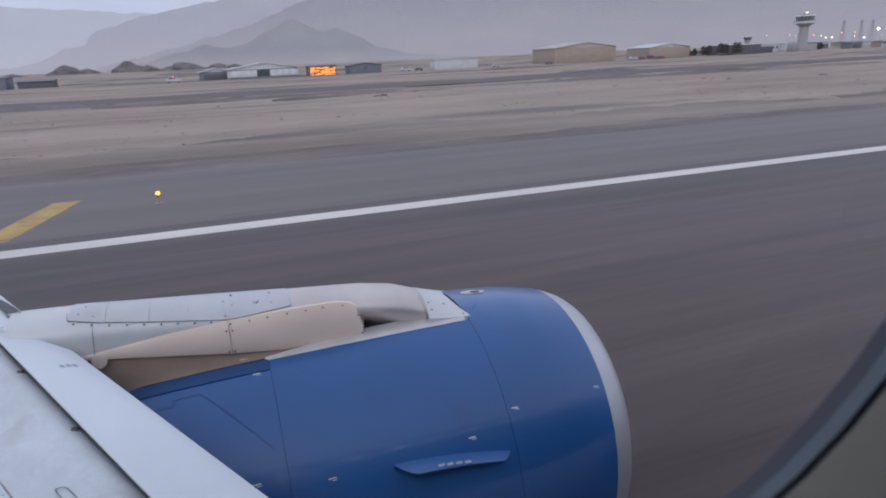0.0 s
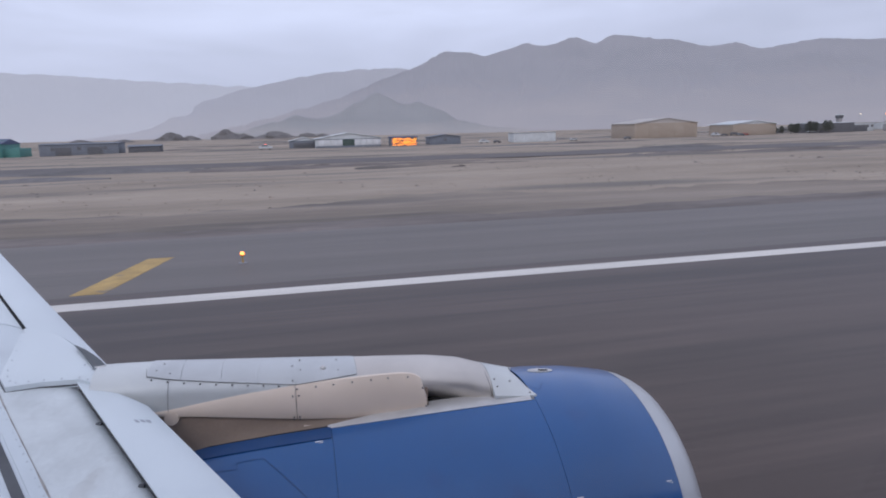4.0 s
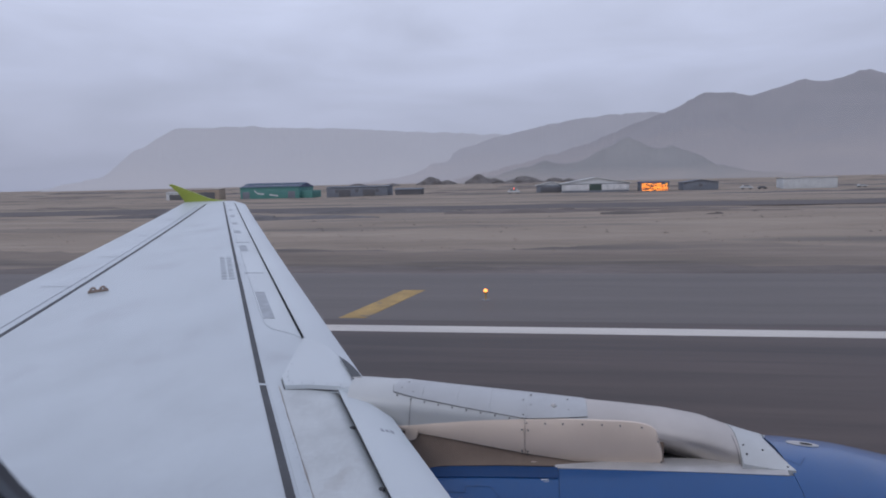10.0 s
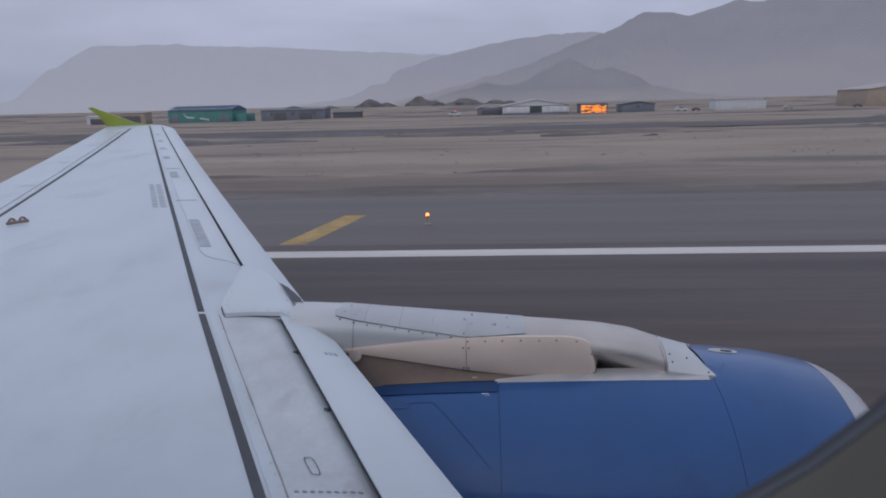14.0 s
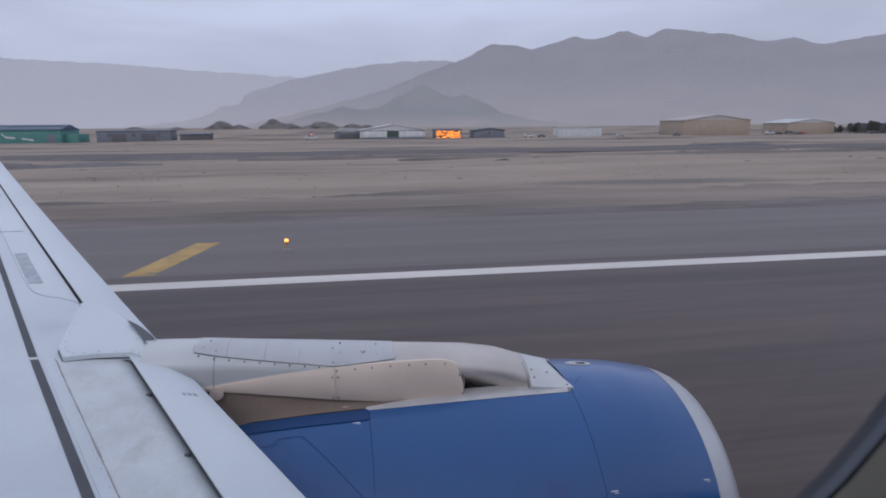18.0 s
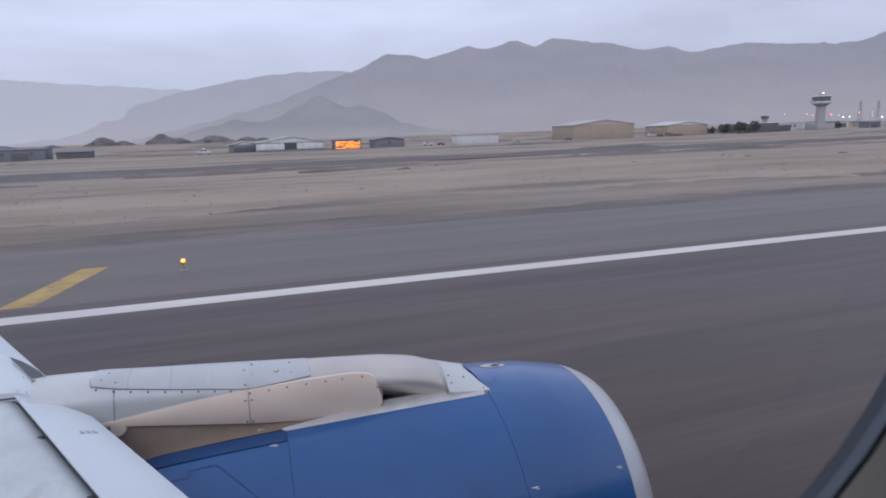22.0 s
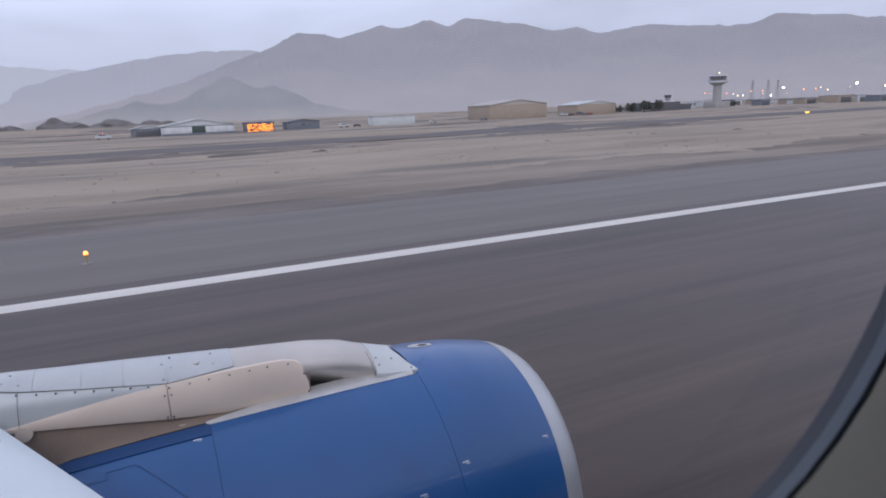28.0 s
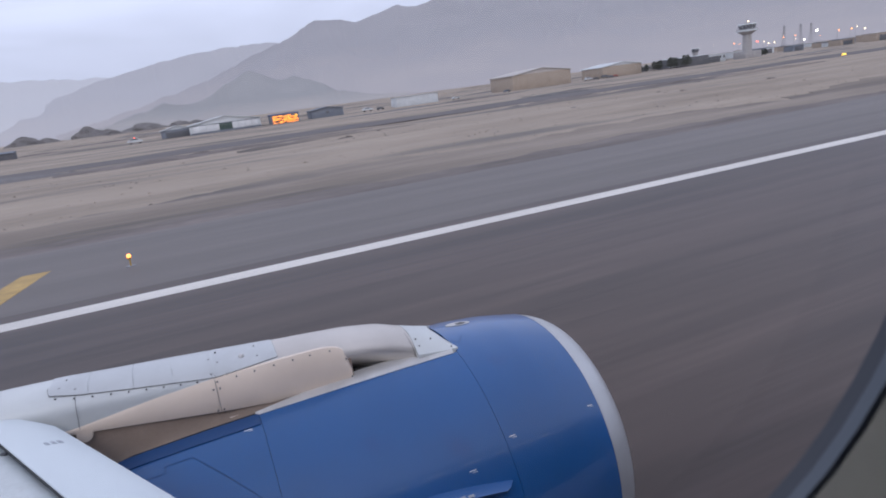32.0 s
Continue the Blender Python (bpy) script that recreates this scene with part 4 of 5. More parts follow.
tube_skin(FR, hx0 - 0.53 * 20, hx1 + 0.53 * 18, "fuselage", SKIN, "white fuselage tube with dark blue belly and a row of windows")
part("nose_cone", loft([[Vector((hx1 + 9.54 + d, FY + FR * k * math.cos(t), FZ - 0.35 * (1 - k) + FR * k * math.sin(t))) for t in np.linspace(0, 2 * math.pi, 32, endpoint=False)]
                        for d, k in ((0, 1), (1.0, 0.95), (2.0, 0.82), (3.0, 0.58), (3.6, 0.33), (3.9, 0.04))]), SKIN, plane, "white rounded nose")
part("tail_cone", loft([[Vector((hx0 - 10.6 - d, FY + FR * k * math.cos(t), FZ + 1.1 * (1 - k) + FR * k * math.sin(t))) for t in np.linspace(0, 2 * math.pi, 32, endpoint=False)]
                        for d, k in ((0, 1), (2.5, 0.9), (5.0, 0.68), (7.5, 0.40), (9.0, 0.15))]), SKIN, plane, "white tapering tail")
part("cabin_floor", box(hx0 - 10.5, hx1 + 9.4, FY - 1.78, FY + 1.78, 3.38, 3.44), LINING, plane)
# two glowing strips added out of view to brighten the lining
for sy in (-0.55, 0.55):
    part("cabin_fill_strip", box(hx0 - 8, hx1 + 8, FY + sy - 0.09, FY + sy + 0.09, 5.96, 5.99), CABIN_FILL, plane, "unseen warm white strip added to light the cabin lining")
for gx, gy in ((-3.2, 2.15), (-3.2, -5.4), (8.6, FY)):
    leg = part("landing_gear", tube((gx, gy, 0.5), (gx, gy, 2.9 if gx < 0 else 2.4), 0.12), STEEL, plane, "grey landing gear leg with two tyres")
    for dy in (-0.28, 0.28):
        bm = bmesh.new()
        r = 0.56 if gx < 0 else 0.38
        bmesh.ops.create_cone(bm, cap_ends=True, segments=28, radius1=r, radius2=r, depth=0.34, matrix=Matrix.Translation((gx, gy + dy, r)) @ Matrix.Rotation(radians(90), 4, "X"))
        bmesh.ops.bevel(bm, geom=bm.edges[:], offset=0.05, segments=2, affect="EDGES")
        part("tyre", bm, SHADOWGAP, leg, "black tyre")
    part("axle", tube((gx, gy - 0.4, 0.5), (gx, gy + 0.4, 0.5), 0.08), STEEL, leg)

# ================================================================ THE GROUND
LINE_Y, EDGE_Y = 19.15, 31.0


def dip(y):
    """The plain sinks a little towards the hangars and rises again beyond them."""
    def ease(a, b):
        t = min(1.0, max(0.0, (y - a) / (b - a)))
        return t * t * (3 - 2 * t)
    return -3.0 * (ease(60, 330) - ease(420, 900))


gx = np.concatenate([-np.geomspace(4600, 420, 24), np.linspace(-400, 500, 260), np.geomspace(525, 4600, 24)])
gy = np.concatenate([-np.geomspace(4600, 60, 16), [-52.0, -40.0, 0.0, 30.0], np.linspace(32.5, 150, 120), np.geomspace(154, 960, 90), np.geomspace(1000, 4600, 30)])
verts = []
for j, y in enumerate(gy):
    for i, x in enumerate(gx):
        z = -0.06
        if 41 < y < 700 and abs(x) < 480:
            away = min(1.0, (y - 41) / 10)
            near = 0.5 + 0.5 * math.tanh((260 - y) / 60)
            z += away * (0.22 * noise.noise((x * 0.035, y * 0.06, 1.7)) + 0.10 * noise.noise((x * 0.16, y * 0.2, 4.1)) * near)
            z += 1.6 * max(0.0, noise.noise((x * 0.008 + 3, y * 0.02, 9.0)) - 0.15) * min(1.0, max(0.0, (y - 60) / 60)) * (1 if y < 700 else 0.4)
            if 100 < y < 150:
                z = min(z, -0.06)
        z += dip(y)
        verts.append((x, y, z))
nxg = len(gx)
faces = [(j * nxg + i, j * nxg + i + 1, (j + 1) * nxg + i + 1, (j + 1) * nxg + i) for j in range(len(gy) - 1) for i in range(nxg - 1)]
gm = bpy.data.meshes.new("ground")
gm.from_pydata(verts, [], faces)
gm.materials.append(SAND)
gm.shade_smooth()
tagged(new("ground", gm), "dusty grey-brown desert sand beside the runway", "ground", kind="structure")


def strip(name, x0, x1, y0, y1, z, mat, label, thick=0.04, wob=0.0, n=1, parent=None):
    bm = bmesh.new()
    rows = []
    for i in range(n + 1):
        x = x0 + (x1 - x0) * i / n
        d = wob * noise.noise((x * 0.05, y1, 2.0)) + wob * 0.4 * noise.noise((x * 0.3, y1, 5.0)) + wob * 0.22 * noise.noise((x * 1.3, y1, 8.0)) if wob else 0.0
        rows.append([Vector((x, y0, z)), Vector((x, y1 + d, z)), Vector((x, y1 + d, z - thick)), Vector((x, y0, z - thick))])
    loft(rows, True, True, bm)
    ob = finish(name, bm, mat, parent, label, False)
    if not parent:
        tagged(ob, label, "", kind="structure")
    return ob


runway = strip("runway", -1200, 1200, -24.5, 20.4, 0.0, ASPHALT, "worn dark grey asphalt runway", 0.09)
strip("runway_shoulder", -1200, 1200, 20.4, EDGE_Y, 0.0, SHOULDER, "paler grey asphalt runway shoulder with a crumbling edge", 0.09, 0.5, 900)
strip("far_shoulder", -1200, 1200, -36, -24.5, 0.0, SHOULDER, "asphalt runway shoulder", 0.09)
strip("edge_line", -1200, 1200, LINE_Y - 0.41, LINE_Y + 0.41, 0.006, WHITE, "white painted runway edge line", 0.008)
strip("far_edge_line", -1200, 1200, -24.1, -23.2, 0.006, WHITE, "white painted runway edge line", 0.008)
strip("taxiway", -1500, 1500, 108, 126, 0.03 + dip(112), TAXI, "dark asphalt parallel taxiway", 0.12, 6.0, 400)
strip("gravel_verge", -1500, 1500, 30.9, 34.0, -0.012, GRAVEL, "dark gravel verge along the shoulder", 0.10, 2.6, 3000)
strip("dusty_verge", -1500, 1500, 30.9, 43.0, -0.025, DUST, "dusty brown gravel strip beside the verge", 0.10, 7.5, 3000)

# yellow shoulder bar
bar = [(-6.8, 20.6), (-5.85, 20.6), (-4.75, 26.2), (-5.7, 26.2)]
tagged(finish("shoulder_marking", slab([(x, y, 0.008) for x, y in bar], 0.01, (0, 0, -1)), YELLOW, None, "", False), "yellow diagonal paint bar on the shoulder", "marking", kind="structure")

# ---------------------------------------------------------------- mountains
def smooth_table(table, x):
    if x <= table[0][0]:
        return table[0][1]
    for (x0, y0), (x1, y1) in zip(table, table[1:]):
        if x <= x1:
            t = (x - x0) / (x1 - x0)
            t = t * t * (3 - 2 * t) * 0.5 + t * 0.5
            return y0 + (y1 - y0) * t
    return table[-1][1]


SCALE = 0.87


def mountain(name, crest, az0, az1, r0, r1, r2, mat, label, n=320, m=40, rough=0.05, seed=0.0, foot=0.0):
    """A range: crest gives the height angle in degrees for bearings from +y towards +x; the ridge runs at r1, its foot at r0."""
    verts, faces = [], []
    for i in range(n + 1):
        az = az0 + (az1 - az0) * i / n
        a = radians(az)
        ridge = r1 * (1 + 0.07 * noise.noise((az * 0.09, seed, 3)))
        h = 4.6 + math.tan(radians(SCALE * smooth_table(crest, az) + 0.12 * noise.noise((az * 0.9, seed, 0)) + 0.08 * noise.noise((az * 2.6, seed, 5)) + 0.04 * noise.noise((az * 6.5, seed, 8)))) * ridge
        for j in range(m + 1):
            t = j / m
            if t < 0.72:
                u = t / 0.72
                r = r0 + (ridge - r0) * u
                bend = az + 5.0 * noise.noise((az * 0.12, u * 1.8, seed + 11)) + 1.2 * noise.noise((az * 0.5, u * 4.0, seed + 13))
                fold = math.sqrt(noise.noise((bend * 0.36, u * 1.6, seed + 2)) ** 2 + 0.006) + 0.5 * math.sqrt(noise.noise((bend * 1.0, u * 3.6, seed + 7)) ** 2 + 0.006)
                fold *= min(1.0, u * 2.2)
                z = h * (u ** 1.35) * (1 - rough * 6 * fold * math.sin(math.pi * min(1, u)) * (0.35 + 0.65 * u))
            else:
                u = (t - 0.72) / 0.28
                r = ridge + (r2 - ridge) * u
                z = h * (1 - u) ** 1.2
            verts.append((r * math.sin(a), r * math.cos(a), z - foot - 0.5 * (1 if j in (0, m) else 0)))
    for i in range(n):
        for j in range(m):
            p = i * (m + 1) + j
            faces.append((p, p + m + 1, p + m + 2, p + 1))
    me = bpy.data.meshes.new(name)
    me.from_pydata(verts, [], faces)
    me.materials.append(mat)
    me.shade_smooth()
    return tagged(new(name, me), label, "mountain", kind="structure")


S = 26.5
main_crest = [(S - 34, 0.2), (S - 31, 0.9), (S - 28, 1.7), (S - 25, 2.6), (S - 22.4, 3.4), (S - 20.4, 4.3), (S - 18, 5.4), (S - 15.6, 6.3), (S - 12.7, 7.8), (S - 11, 7.7), (S - 9.3, 7.3), (S - 5.6, 8.3),
              (S - 3.9, 8.0), (S - 1.6, 8.75), (S, 8.0), (S + 1.5, 8.7), (S + 6, 8.0), (S + 9.1, 7.15), (S + 11.3, 7.25), (S + 12.9, 6.6), (S + 16.7, 7.1), (S + 20.8, 6.6), (S + 24.3, 6.4),
              (S + 26.3, 7.1), (S + 29.9, 6.6), (S + 33, 6.0), (S + 36.5, 5.0), (S + 40, 4.1), (S + 44, 2.6), (S + 48, 1.1), (S + 52, 0.2)]
mountain("mountain_range", main_crest, S - 34, S + 52, 1300, 2300, 3100, RANGE, "bare brown-grey mountain range with twin peaks and painted haze", 620, 60, 0.05, 1.0)
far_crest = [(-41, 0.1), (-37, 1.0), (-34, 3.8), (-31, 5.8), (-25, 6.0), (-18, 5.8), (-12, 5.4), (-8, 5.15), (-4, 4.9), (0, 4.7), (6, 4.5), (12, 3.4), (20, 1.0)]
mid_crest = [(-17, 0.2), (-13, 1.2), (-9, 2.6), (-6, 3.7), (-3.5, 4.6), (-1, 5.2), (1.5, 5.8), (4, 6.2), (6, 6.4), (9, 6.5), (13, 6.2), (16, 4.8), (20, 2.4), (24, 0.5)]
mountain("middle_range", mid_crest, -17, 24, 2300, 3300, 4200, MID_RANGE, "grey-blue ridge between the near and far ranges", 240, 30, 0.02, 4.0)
mountain("far_mountain_range", far_crest, -41, 20, 2600, 3700, 4500, FAR_RANGE, "pale blue-grey mountain ridge with painted haze", 290, 30, 0.04, 6.0)
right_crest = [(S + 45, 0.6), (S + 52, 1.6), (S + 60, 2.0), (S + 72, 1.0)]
mountain("coastal_ridge", right_crest, S + 45, S + 72, 2600, 3500, 4300, FAR_RANGE, "low far ridge almost hidden by painted haze", 80, 16, 0.04, 9.0)
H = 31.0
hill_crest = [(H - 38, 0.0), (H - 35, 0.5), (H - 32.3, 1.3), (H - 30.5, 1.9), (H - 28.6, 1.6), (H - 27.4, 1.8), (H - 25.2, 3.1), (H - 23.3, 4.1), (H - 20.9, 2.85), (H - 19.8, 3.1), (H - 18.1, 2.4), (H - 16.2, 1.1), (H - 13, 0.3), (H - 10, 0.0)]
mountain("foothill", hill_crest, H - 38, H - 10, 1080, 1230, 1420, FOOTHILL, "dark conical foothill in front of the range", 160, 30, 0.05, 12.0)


# rocky outcrops on the plain
def outcrop(x, y, w, h, seed, mat=ROCK, label="dark rocky outcrop on the plain"):
    n, m = 34, 14
    rr = []
    for j in range(m + 1):
        t = j / m
        ring = []
        for i in range(n):
            a = 2 * math.pi * i / n
            k = 1 + 0.35 * noise.noise((math.cos(a) * 1.6 + seed, math.sin(a) * 1.6, t * 2)) + 0.18 * noise.noise((math.cos(a) * 5 + seed, math.sin(a) * 5, t * 5))
            rad = (1 - t ** 2.8) ** 0.55 * (1 - 0.45 * t) * k + 0.02
            ring.append(Vector((x + w * rad * math.cos(a), y + 0.6 * w * rad * math.sin(a), dip(y) - 0.9 + (h + 0.9) * t * (1 + 0.25 * noise.noise((a * 2, t * 4, seed))))))
        rr.append(ring)
    ob = finish("rock_outcrop", loft(rr), mat, None, "", True)
    return tagged(ob, label, "rock", "outcrops on the plain")


D = 900
for az, w, h, s in ((-16.5, 13, 6, 1), (-13.6, 11, 5, 2), (-10.2, 17, 16, 3), (-8.8, 13, 9, 4), (-5.8, 19, 19, 5), (-4.4, 14, 11, 6), (-1.4, 26, 14, 7), (1.6, 14, 10, 8), (3.2, 12, 7, 9), (6.5, 16, 4, 10)):
    outcrop(D * math.tan(radians(az)), D * (1 + 0.02 * s), w * 1.2, h * 0.68, s * 3.7)
# low dirt mounds and scrub clumps nearer the runway
rng = random.Random(11)
for k in range(30):
    y = rng.choice((rng.uniform(66, 100), rng.uniform(90, 106), rng.uniform(140, 300)))
    x = rng.uniform(-0.75, 1.3) * y + rng.uniform(-20, 20)
    w = rng.uniform(0.5, 1.4) * (1 + y / 90)
    outcrop(x, y, w * 1.3, -0.05 + w * rng.uniform(0.03, 0.07), k * 1.9 + 50, GRAVEL if k % 3 else ROCK, "low dark mound of dirt and stones")


# long low berms of bulldozed dirt across the plain
rng = random.Random(31)
for k in range(96):
    y = rng.choice((rng.uniform(84, 104), rng.uniform(135, 200), rng.uniform(210, 320))) if k < 26 else rng.uniform(390, 860)
    x = rng.uniform(-0.9, 1.5) * y
    w, h = rng.uniform(9, 26) * (y / 160) ** 0.5, rng.uniform(0.25, 0.7) * (y / 160) ** 0.6
    rr = []
    for j in range(15):
        f = j / 14
        e = math.sin(math.pi * f) ** 0.6
        hh = h * e * (0.75 + 0.6 * noise.noise((f * 7, k * 3.1, 0.5))) + 0.02
        d = (1.2 + 2.2 * h) * (0.5 + 0.5 * e)
        yy = y + 2.5 * noise.noise((f * 2.2, k * 5.3, 2.0))
        rr.append([Vector((x + w * (2 * f - 1), yy + d * u, dip(yy) - 0.5 + (hh + 0.5) * v)) for u, v in ((-1.3, 0), (-0.75, 0.55), (-0.2, 0.95), (0.25, 1.0), (0.8, 0.5), (1.3, 0))])
    tagged(finish("dirt_berm", loft(rr), (DUST, GRAVEL, ROCK, SAND)[k % (3 if k < 26 else 4)], None, "", True), "long low berm of bulldozed dirt on the plain", "berm", "berms on the plain")
# loose stones and clods scattered over the sand
rng = random.Random(77)
sv, sf = [], []
for k in range(2400):
    y = 40 + 130 * rng.random() ** 1.6
    x = rng.uniform(-1.0, 1.9) * y
    if 104 < y < 130:
        continue
    r = rng.uniform(0.03, 0.09) * (1 + y / 120) * (2.0 if rng.random() < 0.05 else 1.0)
    n0 = len(sv)
    z = 0.22 * noise.noise((x * 0.035, y * 0.06, 1.7)) * min(1.0, max(0.0, y - 41) / 10) - 0.04 + dip(y)
    for a in range(5):
        t = a * 1.2566 + rng.uniform(-0.3, 0.3)
        q = r * rng.uniform(0.7, 1.4)
        sv.append((x + 1.7 * q * math.cos(t), y + q * math.sin(t), z - 0.08))
    sv.append((x + rng.uniform(-0.3, 0.3) * r, y, z + r * rng.uniform(0.25, 0.6)))
    sf += [(n0 + a, n0 + (a + 1) % 5, n0 + 5) for a in range(5)]
stones = bpy.data.meshes.new("loose_stones")
stones.from_pydata(sv, [], sf)
stones.materials.append(DUST)
tagged(new("loose_stones", stones), "small dark stones and clods scattered on the sand", "stones", kind="stuff")


# ---------------------------------------------------------------- airfield buildings
def gable(bm, x0, x1, y0, y1, z0, z1):
    xm = (x0 + x1) / 2
    return loft([[Vector((x0, y, z0)), Vector((xm, y, z1)), Vector((x1, y, z0))] for y in (y0, y1)], True, True, bm)


def shed(name, x, y, w, d, h, wall, roof, label, ridge=1.5, door=None, doors=1, category="hangar", windows=0, along=False):
    base = root(name, label, category, "airfield buildings", (x, y, dip(y)))
    part("wall", box(-w / 2, w / 2, 0, d, -0.3, h, 0.05), wall, base)
    bm = bmesh.new()
    if along:
        loft([[Vector((xx, -0.6, h)), Vector((xx, d / 2, h + ridge)), Vector((xx, d + 0.6, h)), Vector((xx, d / 2, h - 0.2))] for xx in (-w / 2 - 0.5, w / 2 + 0.5)], True, True, bm)
    else:
        loft([[Vector((-w / 2 - 0.6, yy, h - 0.1)), Vector((0, yy, h + ridge)), Vector((w / 2 + 0.6, yy, h - 0.1)), Vector((w / 2 + 0.6, yy, h - 0.4)), Vector((0, yy, h + ridge - 0.3)), Vector((-w / 2 - 0.6, yy, h - 0.4))] for yy in (-0.7, d + 0.7)], True, True, bm)
        gable(bm, -w / 2 + 0.05, w / 2 - 0.05, 0.02, d - 0.02, h - 0.2, h + ridge - 0.35)
    part("roof", bm, roof, base, "", False)
    if door:
        dw = min(w * 0.7, 14) / doors
        for k in range(doors):
            cx = (k - (doors - 1) / 2) * (w / doors * 0.8)
            part("door", box(cx - dw / 2, cx + dw / 2, -0.12, 0.1, 0, h * 0.72, 0.03), door, base)
    for k in range(windows):
        cx = -w / 2 + (k + 0.5) * w / windows
        part("window", box(cx - 0.9, cx + 0.9, -0.08, 0.05, h * 0.45, h * 0.75, 0.02), DARK, base)
    return base


green = shed("green_hangar", -155, 350, 36, 24, 6.4, GREEN, NAVY, "green clad hangar with navy blue roof", 2.6, None, 1, "hangar", 0, True)
bm = bmesh.new()
for x0, z0, x1, z1 in ((-9, 5.2, -7.4, 3.4), (-7.4, 3.4, -3.2, 3.0), (0, 2.6, 3.4, 2.2), (3.4, 2.2, 5.2, 1.8)):
    slab([(x0, -0.05, z0), (x1, -0.05, z1), (x1, -0.05, z1 - 0.9), (x0, -0.05, z0 - 0.9)], 0.1, (0, -1, 0), bm)
part("painted_emblem", bm, PALE, green, "white painted swoosh shapes", False)
for k in range(3):
    part("roof_stripe", slab([(-18.3, -0.2 + 3.6 * k, 6.55 + 0.78 * k), (18.3, -0.2 + 3.6 * k, 6.55 + 0.78 * k), (18.3, 0.3 + 3.6 * k, 6.66 + 0.78 * k), (-18.3, 0.3 + 3.6 * k, 6.66 + 0.78 * k)], 0.08, (0, 0, 1)), PALE if k == 1 else GREEN, green)
for cx in (-14.5, 13.5):
    part("door", box(cx - 2.2, cx + 2.2, -0.12, 0.1, 0, 4.0, 0.03), SLATE, green)
part("lean_to", box(18, 25, 3, 18, -0.3, 4.2, 0.05), GREEN, green)
shed("store_shed", -103, 352, 36, 14, 5.6, SLATE, SLATE, "slate blue-grey long shed with open bay", 0.6, DARK, 2, "shed", 3, True)
shed("open_shelter", -73, 352, 15, 9, 3.6, DARK, SLATE, "low dark open shelter with sloping roof", 0.8, None, 1, "shelter", 0, True)
shed("site_cabin", -217, 356, 14, 7, 4.4, PALE, PALE, "small white site cabin", 0.5, DARK, 1, "cabin", 2, True)
shed("site_cabin", -195, 350, 17, 8, 6.0, TAN, TANROOF, "sand coloured block house", 0.4, DARK, 1, "cabin", 1, True)
shed("side_hangar", 7, 362, 16, 18, 4.2, SLATE, PALE, "small grey hangar with white roof", 2.0, DARK, 1)
hangar = shed("tent_hangar", 31, 356, 36, 26, 5.0, PALE, PALE, "wide white hangar with low gable and dark central door", 3.0)
part("door", box(-3.4, 3.4, -0.14, 0.1, 0, 4.6, 0.03), DARKGREEN, hangar, "dark green sliding door")
part("plinth", box(-17.9, 17.9, -0.20, 0.1, -0.2, 0.9, 0.02), SLATE, hangar, "grey plinth")
part("fascia", box(-17.9, 17.9, -0.22, 0.1, 4.3, 4.6, 0.02), SLATE, hangar)
for cx in (-15.0, -11.6, -8.2, -4.8, 4.8, 8.2, 11.6, 15.0):
    part("panel", box(cx - 1.5, cx + 1.5, -0.16, 0.05, 1.2, 4.1, 0.03), TENT, hangar)
shed("lit_bay", 62, 354, 15, 10, 4.6, SLATE, NAVY, "open bay glowing orange under work lights", 0.6, DARK, 1, "shed", 0, True)
rng = random.Random(21)
for row in range(9):
    z, x = 0.45 + 0.43 * row + rng.uniform(-0.08, 0.08), 55.2
    while x < 68.0:
        w, h = rng.uniform(0.5, 2.6), rng.uniform(0.16, 0.40)
        if rng.random() < 0.62:
            light = root("work_light", "strip of orange work light in the open bay", "work light", "orange work lights", (x + w / 2, 353.7, z + dip(353.7)))
            part("glow", box(-w / 2, w / 2, -0.1 - 0.02 * row, 0.1, -h / 2, h / 2, 0.04), SIGNAL if rng.random() < 0.06 else ORANGE, light)
            part("bracket", box(-0.05, 0.05, 0.1, 0.35, -0.05, 0.05), STEEL, light)
        x += w + rng.uniform(0.02, 0.5)
shed("grey_shed", 86, 356, 18, 12, 4.4, SLATE, SLATE, "dull grey metal shed with gable", 1.3, None, 1, "shed", 1)
shed("block_store", 139, 352, 26, 10, 5.4, PALE, TANROOF, "pale block store with flat roof", 0.3, None, 1, "store", 0, True)
shed("tan_hangar", 230, 360, 44, 30, 9.2, TAN, TANROOF, "large tan hangar with shallow gable roof", 3.0, TAN, 2)
shed("pale_hangar", 296, 362, 33, 24, 7.2, TAN, PALE, "tan hangar with pale roof", 2.2, TAN, 1)
shed("office_block", 334, 388, 34, 12, 4.0, CONCRETE, TANROOF, "low concrete office block", 0.3, DARK, 1, "office", 6, True)
shed("terminal", 362, 366, 34, 16, 6.4, DARK, PALE, "flat-roofed terminal building with dark glazed front", 0.4, None, 1, "terminal", 5, True)
shed("annex", 396, 378, 26, 12, 6.0, PALE, TANROOF, "pale two-storey airport annex", 0.4, DARK, 1, "office", 7, True)

